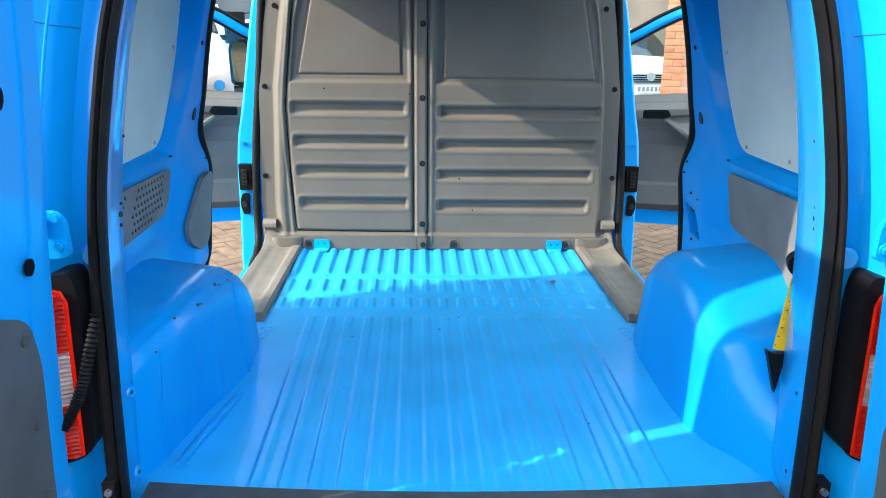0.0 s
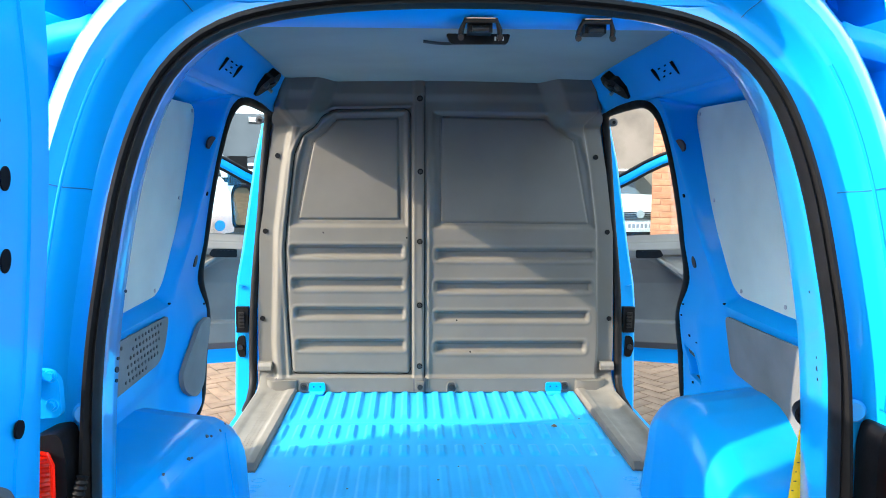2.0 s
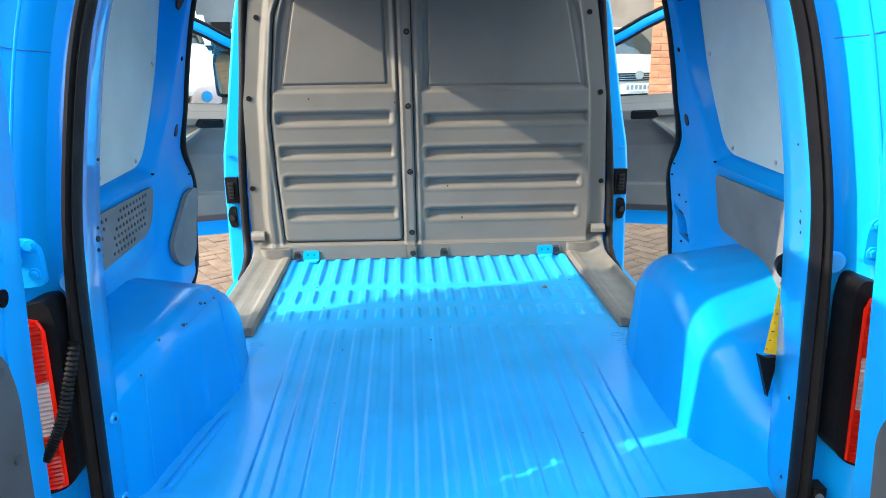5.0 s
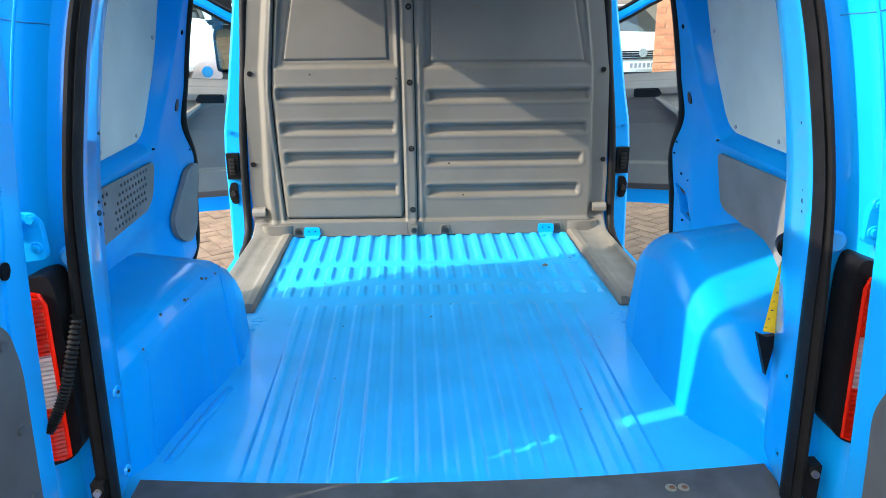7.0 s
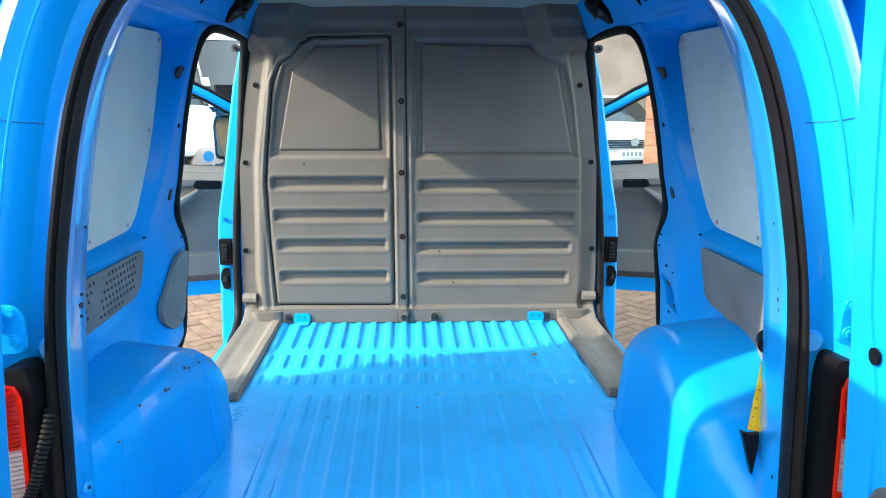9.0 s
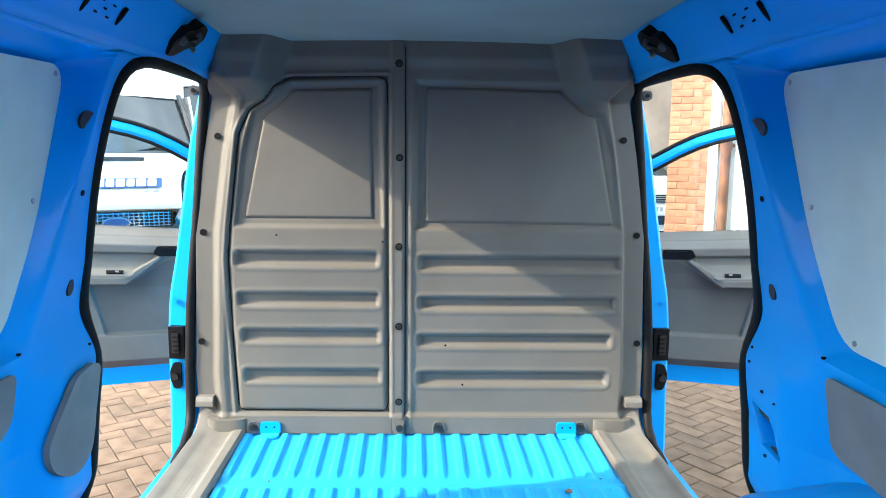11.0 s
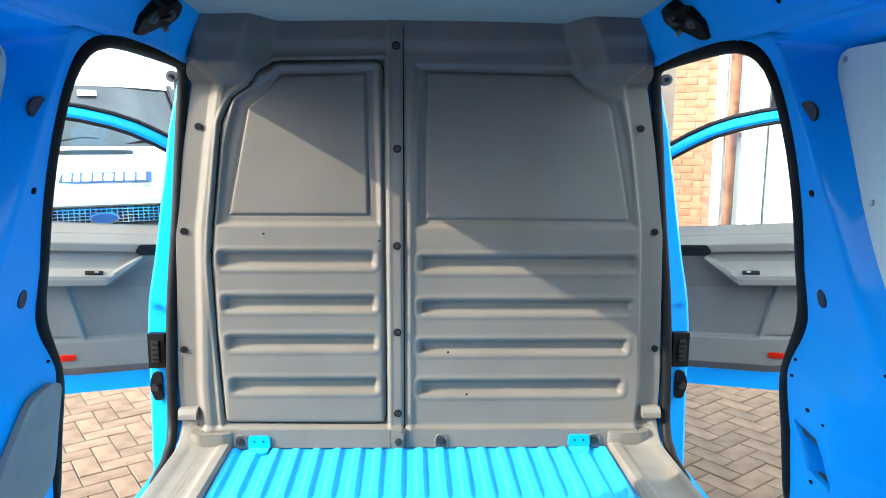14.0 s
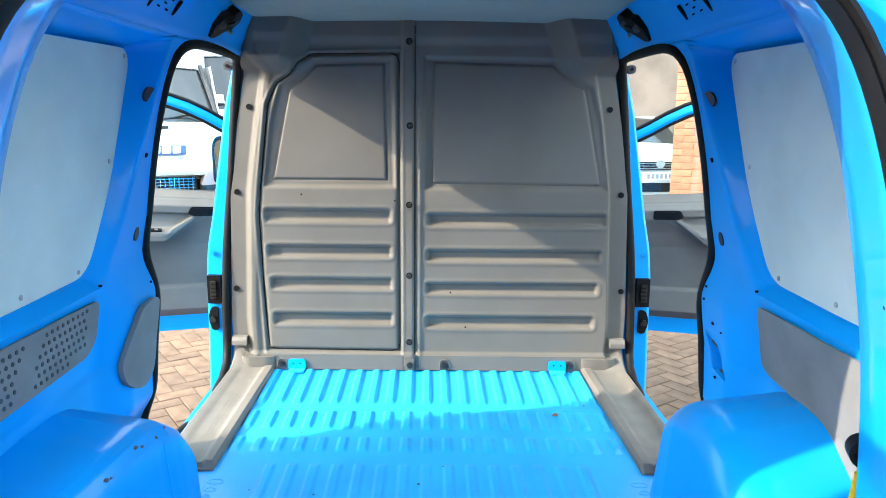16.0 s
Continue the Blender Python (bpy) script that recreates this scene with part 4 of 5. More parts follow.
# small slot handle in the liner
part("liner_slot", tube([(-0.075 + 0.14 * k / 10, 1.05, 1.929 - 0.006 * math.sin(k / 10 * math.pi)) for k in range(11)], 0.0045, 8), M_bumper, van, "slim dark pull slot in the roof liner")

# latch keeps on the rear header
for x, w in ((0.014, 0.035), (0.221, 0.031)):
    lp = part("header_latch", box(x - w * 0.62, x + w * 0.62, 0.208, 0.245, 1.803, 1.822), M_black, van, "black rear-door latch keep on the header", bevel=0.005)
    part("latch_loop", tube([(x - w, 0.212, 1.796), (x - w * 0.98, 0.205, 1.806), (x - w * 0.80, 0.200, 1.822), (x + w * 0.80, 0.200, 1.822), (x + w * 0.98, 0.205, 1.806), (x + w, 0.212, 1.796)], 0.0052, 8), M_bolt, lp, "dark steel latch loop")
    part("latch_bar", tube([(x - w * 0.72, 0.197, 1.826), (x + w * 0.72, 0.197, 1.826)], 0.0022, 8), M_chrome, lp)
    part("latch_roller", tube([(x - w * 0.42, 0.206, 1.808), (x + w * 0.42, 0.206, 1.808)], 0.006, 10), M_bolt, lp)
    for sx in (-1, 1):
        part("latch_bolt", disc((x + w * sx, 0.210, 1.795), (0, -1, -0.4), 0.0055, 0.006, 8), M_bolt, lp)
    if w > 0.034:
        part("latch_plate", prism(round_poly([(-0.046, 1.808), (0.074, 1.808), (0.068, 1.790), (-0.036, 1.789)], 0.005), lambda a, b: (a, 0.250, b), (0, 0.012, 0)), M_black, lp, bevel=0.002)
        for k in range(3):
            part("plate_mark", box(0.044 + 0.007 * k, 0.047 + 0.007 * k, 0.2485, 0.2495, 1.796, 1.803), M_steel, lp)

# ---------- tail lamps, hinges, rear doors ----------
for s in (-1, 1):
    hz = part("lamp_housing", prism(round_poly([(0.680, 0.800), (0.706, 0.772), (0.765, 0.752), (0.790, 0.80), (0.780, 1.06), (0.735, 1.120), (0.682, 1.130), (0.674, 1.09)], 0.016), lambda a, b: (s * a, 0.032, b), (0, 0.06, 0)), M_black, van, "black lamp surround", bevel=0.008)

    def lens_piece(z0, z1, material, s=s, hz=hz):
        def edge(z):
            t = (z - 0.780) / 0.312
            return 0.703 - 0.008 * t, 0.790 - 0.010 * t
        bm = bmesh.new()
        rows = []
        k = max(3, int((z1 - z0) / 0.004))
        for i in range(k + 1):
            z = z0 + (z1 - z0) * i / k
            a, b = edge(z)
            r = 0.0022 * (i % 2)
            rows.append([bm.verts.new((s * xx, yy, z)) for xx, yy in ((a, 0.045), (a + 0.003, 0.026 + r), (a + 0.020, 0.019 + r), ((a + b) / 2, 0.016 + r), (b - 0.008, 0.022 + r), (b, 0.05))])
        for r0, r1 in zip(rows, rows[1:]):
            for j in range(5):
                bm.faces.new((r0[j], r0[j + 1], r1[j + 1], r1[j]))
        bm.faces.new(rows[0])
        bm.faces.new(rows[-1][::-1])
        return part("lens", bm, material, hz, "ribbed red lamp lens" if material is M_red else "clear ribbed reversing lens", smooth=False)

    lens_piece(0.780, 0.884, M_red)
    lens_piece(0.886, 0.985, M_clear)
    lens_piece(0.987, 1.092, M_red)
    part("lens_rim", tube([(s * 0.72, 0.030, 0.776), (s * 0.703, 0.027, 0.784), (s * 0.698, 0.027, 0.93), (s * 0.693, 0.027, 1.078), (s * 0.700, 0.027, 1.096), (s * 0.73, 0.027, 1.102), (s * 0.77, 0.030, 1.098)], 0.0035, 8), M_red, hz, "red lens border")
    hp = part("hinge_plate", prism(round_poly([(0.692, 1.160), (0.745, 1.155), (0.745, 1.235), (0.712, 1.238), (0.694, 1.222)], 0.012), lambda a, b: (s * (a - 0.020), 0.024, b), (0, 0.014, 0)), M_blue, van, "blue-painted rear door hinge plate", bevel=0.004)
    for x, z in ((0.706, 1.228), (0.706, 1.180), (0.732, 1.205)):
        hw_ = part("washer", disc((s * (x - 0.020), 0.025, z), (0, -1, 0), 0.0115, 0.003, 14, r2=0.010), M_blue, hp)
        part("hinge_bolt", disc((s * (x - 0.020), 0.022, z), (0, -1, 0), 0.007, 0.006, 6), M_blue, hw_)
    part("hinge_arm", box(s * 0.708, s * 0.728, -0.006, 0.03, 1.210, 1.232), M_gloss, hp, bevel=0.005)
    part("hinge_barrel", disc((s * 0.712, 0.004, 1.128), (0, 0, 1), 0.011, 0.082, 16), M_black, hp)
    part("frame_dimple", disc((s * 0.666, 0.094, 1.142), (-s * 0.35, -1, 0), 0.021, 0.007, 24, r2=0.017), M_gloss, rf)
    dk = part("door_catch", box(s * 0.668, s * 0.692, 0.05, 0.08, 0.63, 0.705), M_black, van, "black lower door catch", bevel=0.006)
    part("catch_pin", disc((s * 0.679, 0.05, 0.688), (0, -1, 0), 0.007, 0.008, 10), M_steel, dk)
    part("bumper_corner", box(s * 0.62, s * 0.93, -0.05, 0.09, 0.36, 0.56), M_bumper, van, bevel=0.02)
part("bumper", box(-0.62, 0.62, -0.05, 0.06, 0.36, 0.555), M_bumper, van, bevel=0.02)

part("seal_label", box(-0.6865, -0.6785, 0.0562, 0.0585, 1.082, 1.112), M_bumper, van, "worn grey paper label on the rubber seal")

# corrugated cable sleeve to the left door
pts = []
for k in range(64):
    t = k / 63
    pts.append((-0.654 - 0.056 * t, 0.045 - 0.06 * t, 1.050 - 0.19 * t - 0.03 * math.sin(t * math.pi)))
bm = tube(pts, 0.011, 12)
for i, v in enumerate(bm.verts):
    k = i // 12
    if k % 2:
        v.co = Vector(pts[k]) + (v.co - Vector(pts[k])) * 0.70
part("cable_sleeve", bm, M_rubber, van, "black corrugated cable sleeve")


def hinge_edge(z):
    return -0.010 - 0.012 * float(sstep(1.70, 1.90, z))


LEAN_OUT = [(0.50, 0.730), (0.81, 0.716), (0.99, 0.705), (1.19, 0.691), (1.33, 0.676), (1.46, 0.664), (1.59, 0.655), (1.74, 0.648), (1.90, 0.644)]
for s in (-1, 1):
    def skin(x0, x1, inset, s=s):
        bm = bmesh.new()
        poly = [(hinge_edge(z) - inset, z) for z in np.linspace(0.50 + inset, 1.90 - inset, 24)] + [(-0.70 + inset, 1.90 - inset), (-0.72 + inset, 0.50 + inset)]
        return prism([(y, z) for y, z in poly], lambda a, b: (s * x0, a, b), (s * (x1 - x0), 0, 0), bm)

    dl = part("rear_door", skin(0.672, 0.740, 0.0), M_gloss, van, "open rear door, blue-painted inside", bevel=0.01)
    rim = [(hinge_edge(z) - 0.002, z) for z in np.linspace(0.52, 1.88, 24)] + [(-0.060 - 0.030 * float(sstep(1.60, 1.85, z)) - 0.02 * float(sstep(1.25, 1.10, z)), z) for z in np.linspace(1.88, 0.52, 24)]
    part("door_flange", prism(rim, lambda a, b: (s * 0.673, a, b), (-s * 0.006, 0, 0)), M_gloss, dl, bevel=0.003)
    if s < 0:
        pan = part("door_panel", prism(round_poly([(-0.085, 0.56), (-0.083, 0.80), (-0.085, 1.02), (-0.110, 1.10), (-0.16, 1.13), (-0.60, 1.13), (-0.62, 0.56)], 0.03), lambda a, b: (s * 0.672, a, b), (-s * 0.018, 0, 0)), M_doorpan, dl, "dark grey lower door lining", bevel=0.006)
        for y, z in ((-0.130, 1.080), (-0.116, 0.93), (-0.110, 0.80), (-0.112, 0.66)):
            part("panel_screw", disc((s * 0.654, y, z), (-s, 0, 0), 0.009, 0.004, 12), M_bumper, pan)
    else:
        pan = part("door_panel", prism(round_poly([(-0.085, 0.56), (-0.075, 0.90), (-0.12, 0.99), (-0.60, 1.0), (-0.62, 0.56)], 0.03), lambda a, b: (s * 0.672, a, b), (-s * 0.018, 0, 0)), M_doorpan, dl, "dark grey lower door lining", bevel=0.006)
    for y, z, ry, rz in ((-0.121, 1.545, 0.012, 0.017), (-0.117, 1.432, 0.012, 0.017), (-0.137, 1.622, 0.004, 0.004), (-0.074, 1.176, 0.012, 0.014)):
        bm = disc((0, 0, 0), (-s, 0, 0), 1.0, 0.004, 18)
        for v in bm.verts:
            v.co = Vector((v.co.x, v.co.y * ry, v.co.z * rz)) + Vector((s * (0.668 if y > -0.1 else 0.6735), y, z))
        h = part("door_hole", bm, M_dark, dl)
    for ob in [dl] + list(dl.children_recursive):
        bm = bmesh.new()
        bm.from_mesh(ob.data)
        if len(bm.verts) < 400:
            for zc in np.linspace(0.6, 1.8, 13):
                bmesh.ops.bisect_plane(bm, geom=bm.verts[:] + bm.edges[:] + bm.faces[:], plane_co=(0, 0, float(zc)), plane_no=(0, 0, 1))
        for v in bm.verts:
            v.co.x += s * (lerp(v.co.z, LEAN_OUT) - (0.672 if s < 0 else 0.690))
        bm.to_mesh(ob.data)
        bm.free()

# ---------- front doors, swung open ----------
def front_door(s, hinge, theta):
    d = Vector((s * math.sin(radians(theta)), -math.cos(radians(theta)), 0))
    nrm = Vector((-s * math.cos(radians(theta)), -math.sin(radians(theta)), 0))
    H = Vector((hinge[0], hinge[1], 0))

    def P(r, z, w=0.0):
        v = H + d * r + nrm * w
        return Vector((v.x, v.y, z))

    def Q(r, z, w=0.0):
        # belt line and armrest rise a little towards the rear edge of the door
        return P(r, z + lerp(z, [(0.45, 0.012), (0.70, 0.03), (1.0, 0.06), (1.2, 0.075)]) * (r - 0.6), w)

    arc = [(0.0, 1.335), (0.08, 1.402), (0.18, 1.463), (0.275, 1.512), (0.37, 1.568), (0.46, 1.612), (0.55, 1.643), (0.66, 1.669), (0.78, 1.688), (0.94, 1.697), (1.01, 1.690)]
    body = [(0.0, 0.475), (0.10, 0.443), (0.82, 0.443), (0.96, 0.470), (1.03, 0.60), (1.06, 0.88), (1.06, 1.180), (0.0, 1.180)]
    fd = part("front_door", prism(round_poly(body, 0.03), lambda r, z: Q(r, z, -0.10), tuple(nrm * 0.075)), M_blue, van, "open blue front door with grey inner lining", van=False, bevel=0.008)
    bm = tube([P(r, z, -0.045) for r, z in arc] + [P(1.04, 1.62, -0.045), P(1.05, 1.20, -0.045)], 0.02, 10, flat=(0.030, 0.022))
    part("window_frame", bm, M_blue, fd, "blue window frame", van=False)
    part("window_seal", tube([P(r + 0.012, z - 0.030, -0.04) for r, z in arc], 0.010, 8), M_rubber, fd, van=False)
    part("frame_seal", tube([P(r - 0.008, z + 0.026, -0.035) for r, z in arc], 0.010, 8), M_rubber, fd, van=False)
    gl = part("window_pane", prism([(0.03, 1.16)] + arc + [(1.04, 1.60), (1.04, 1.20)], lambda r, z: P(r, z, -0.052), tuple(nrm * 0.004)), M_glass, fd, van=False)
    gl.visible_shadow = False
    # moulded lining: belt rail, hollow above the armrest, grip, map pocket, lower bin
    card = [(0.03, 0.530), (0.80, 0.530), (0.92, 0.56), (0.985, 0.66), (1.02, 0.90), (1.03, 1.195), (0.03, 1.195)]
    nr, nz = 270, 230
    R, Z = np.meshgrid(np.linspace(0.03, 1.03, nr), np.linspace(0.525, 1.198, nz), indexing="ij")
    rail = np.interp(Z, [1.0, 1.07, 1.085, 1.118, 1.124, 1.150, 1.157, 1.18, 1.198], [0.046, 0.052, 0.055, 0.057, 0.055, 0.034, 0.026, 0.024, 0.006])
    hollow = np.interp(Z, [0.96, 0.985, 0.992, 1.01, 1.04, 1.07], [0.100, 0.100, 0.094, 0.062, 0.034, 0.026])
    pocket = np.interp(Z, [0.70, 0.73, 0.90, 1.00, 1.07], [-0.016, -0.014, -0.004, 0.018, 0.050])
    W = rail
    m = sd_poly(R, Z, [(0.0, 0.50), (1.1, 0.50), (1.1, 0.95), (0.60, 0.95), (0.44, 1.068), (0.0, 1.068)])
    W = W + (pocket - W) * sstep(0.004, -0.006, m)
    m = sd_poly(R, Z, round_poly([(0.60, 0.95), (0.955, 0.95), (0.950, 1.083), (0.455, 1.083)], 0.03))
    W = W + (hollow - W) * sstep(0.004, -0.008, m)
    # raised rear panel of the pocket and the band that runs round it
    m = sd_poly(R, Z, [(0.700, 0.69), (1.1, 0.69), (1.1, 0.94), (0.765, 0.94)])
    W = W + (0.022 - W) * sstep(0.010, -0.008, m)
    band = round_poly([(0.0, 0.50), (1.1, 0.50), (1.1, 0.945), (0.945, 0.945), (0.925, 0.80), (0.86, 0.705), (0.72, 0.698), (0.0, 0.698)], 0.04)
    m = sd_poly(R, Z, band)
    W = W + (0.040 - W) * sstep(0.002, -0.007, m)
    W = W - 0.006 * np.exp(-((m - 0.004) / 0.004) ** 2) * sstep(0.72, 0.76, R)
    W = W - 0.008 * np.exp(-((Z - 0.566 - 0.5 * np.maximum(R - 0.84, 0)) / 0.006) ** 2)
    # armrest edge and the slim grip that rises to the handle
    m = np.abs(Z - 0.960) - 0.024
    W = np.maximum(W, 0.102 * sstep(0.004, -0.010, m) * sstep(0.585, 0.61, R) * sstep(1.03, 0.95, R))
    ax, az, bx, bz = 0.610, 0.958, 0.462, 1.060
    k = np.clip(((R - ax) * (bx - ax) + (Z - az) * (bz - az)) / ((bx - ax) ** 2 + (bz - az) ** 2), 0, 1)
    m = np.hypot(R - ax - k * (bx - ax), Z - az - k * (bz - az)) - (0.024 - 0.008 * k)
    W = np.maximum(W, (0.102 - 0.040 * k) * sstep(0.004, -0.010, m))
    sdc = sd_poly(R, Z, round_poly(card, 0.06))
    W = np.where(sdc > 0, -0.024, np.minimum(W, -0.022 + 1.4 * np.maximum(-sdc, 0)))
    rise = np.interp(Z, [0.45, 0.70, 1.0, 1.2], [0.012, 0.03, 0.06, 0.075]) * (R - 0.6)
    co = np.array(H)[None, None, :] + R[..., None] * np.array(d) + W[..., None] * np.array(nrm)
    co[..., 2] = Z + rise
    idx = np.arange(nr * nz).reshape(nr, nz)
    q = np.stack([idx[:-1, :-1], idx[1:, :-1], idx[1:, 1:], idx[:-1, 1:]], -1).reshape(-1, 4)
    q = q[(sdc.reshape(-1)[q] < 0.006).all(1)]
    if s < 0:
        q = q[:, ::-1]
    # faces of the pocket well take the darkened plastic as shade
    well = sd_poly(R, Z, [(0.0, 0.702), (0.705, 0.702), (0.762, 0.932), (0.598, 0.932), (0.452, 1.035), (0.40, 1.062), (0.0, 1.062)]).reshape(-1)
    inside = (well[q] < 0).all(1)
    li = None
    for nm, sel, m, lab in (("door_lining", ~inside, M_card, "moulded grey door lining with armrest"), ("map_pocket", inside, M_card_shade, "map pocket in lining plastic darkened for its shade")):
        used, inv = np.unique(q[sel], return_inverse=True)
        me = bpy.data.meshes.new(nm)
        me.from_pydata(co.reshape(-1, 3)[used].tolist(), [], inv.reshape(-1, 4).tolist())
        me.materials.append(m)
        me.polygons.foreach_set("use_smooth", [True] * len(me.polygons))
        ob = new(nm, me)
        ob.parent = li or fd
        ob["label"] = lab
        li = li or ob
    hd = part("handle_cup", prism(round_poly([(0.335, 1.074), (0.462, 1.071), (0.486, 1.084), (0.466, 1.119), (0.335, 1.122)], 0.012), lambda r, z: Q(r, z, 0.045), tuple(nrm * 0.016)), M_black, li, "black door release recess", van=False, bevel=0.003)
    part("release_lever", prism(round_poly([(0.355, 1.100), (0.448, 1.098), (0.448, 1.112), (0.355, 1.114)], 0.005), lambda r, z: Q(r, z, 0.058), tuple(nrm * 0.010)), M_black, hd, van=False)
    sw = part("window_switch", prism(round_poly([(0.612, 0.0), (0.682, 0.0), (0.682, 1.0), (0.612, 1.0)], 0.012), lambda r, a: Q(r, 0.992 + 0.010 * a, 0.095 - 0.018 * a), tuple(nrm * 0.003 + Vector((0, 0, 0.005)))), M_black, li, "black window switch", van=False)
    part("switch_key", prism([(0.630, 0.25), (0.645, 0.25), (0.645, 0.75), (0.630, 0.75)], lambda r, a: Q(r, 0.9970 + 0.010 * a, 0.0985 - 0.018 * a), tuple(nrm * 0.001 + Vector((0, 0, 0.002)))), M_steel, sw, van=False)
    part("reflector", prism(round_poly([(0.746, 0.612), (0.812, 0.612), (0.812, 0.637), (0.746, 0.637)], 0.012), lambda r, z: Q(r, z, 0.036), tuple(nrm * 0.012)), M_red, li, "red door reflector", van=False, bevel=0.003)
    return fd


fdL = front_door(-1, (-0.82, 3.04), 71)
front_door(1, (0.82, 3.04), 72)
# door mirror on the left door
c = Vector((-1.11, 2.99, 1.335))
mr = part("door_mirror", prism(round_poly([(-0.060, -0.125), (0.055, -0.125), (0.062, 0.09), (0.045, 0.125), (-0.045, 0.125), (-0.065, 0.07)], 0.03), lambda a, b: (c.x + a, c.y, c.z + b), (0, 0.07, 0)), M_black, fdL, "black door mirror housing", van=False, bevel=0.01)
part("mirror_glass", prism(round_poly([(-0.043, -0.108), (0.040, -0.108), (0.046, 0.075), (0.032, 0.105), (-0.032, 0.105), (-0.048, 0.055)], 0.025), lambda a, b: (c.x + a, c.y - 0.008 + 0.05 * a - 0.06 * b, c.z + b), (0, 0.004, 0)), M_mirror, mr, "mirror glass reflecting trees and sky", van=False)
# cab sides and floor hidden behind the bulkhead, and the wheels that carry the van
part("cab_shell", box(-0.78, 0.78, 2.10, 4.0, 0.42, 1.10), M_blue, van, bevel=0.05)
for s in (-1, 1):
    for y in (0.62, 3.55):
        w = part("wheel", disc((s * 0.70, y, 0.30), (s, 0, 0), 0.30, 0.11, 40), M_rubber, van, bevel=0.03)
        part("wheel_rim", disc((s * 0.81, y, 0.30), (s, 0, 0), 0.20, 0.012, 30, r2=0.18), M_steel, w)

# ---------- ground ----------
bm = bmesh.new()
vs = [bm.verts.new((600 * math.cos(a * math.tau / 32), 600 * math.sin(a * math.tau / 32), -0.006)) for a in range(32)]
bm.faces.new(vs)
ground = part("ground", bm, M_joint, None, van=False, smooth=False)
tagged(ground, "sandy ground under buff block paving", "ground", kind="structure")

# unseen wall added behind the camera to hold low sky light off the bulkhead
yw = part("yard_wall", box(-16, 16, -11.3, -11.0, 0, 2.6), M_render, None, van=False)
tagged(yw, "unseen plain wall added behind to block low sky light", "wall", kind="structure")

# tall hedge behind the van, seen only in the door mirror and in the gloss of the paint
# leaves and solid backing are added to cut low light on the bulkhead
rh = random.Random(21)
hv, hf = [], []
for k in range(9000):
    c = Vector((rh.uniform(-13, 13), -8.6 - 1.3 * rh.random() ** 2, 4.3 * rh.random() ** 0.9))
    c.z *= 0.86 + 0.14 * math.sin(c.x * 1.3) + 0.08 * math.sin(c.x * 3.7)
    a, b = Vector((rh.uniform(-1, 1), rh.uniform(-1, 1), rh.uniform(-1, 1))).normalized(), Vector((rh.uniform(-1, 1), rh.uniform(-1, 1), rh.uniform(-1, 1))).normalized()
    o, q = len(hv), rh.uniform(0.10, 0.20)
    hv += [c - a * q, c + b * q * 0.6, c + a * q, c - b * q * 0.6]
    hf.append((o, o + 1, o + 2, o + 3))
me = bpy.data.meshes.new("hedge")
me.from_pydata([tuple(v) for v in hv], [], hf)
me.materials.append(M_leaf)
hedge = new("hedge", me)
tagged(hedge, "unseen dark green hedge added for mirrored trees and dimmer low light", "hedge", kind="stuff")
part("stems", box(-13, 13, -9.9, -9.5, 0.0, 3.2), M_leaf, hedge, van=False)

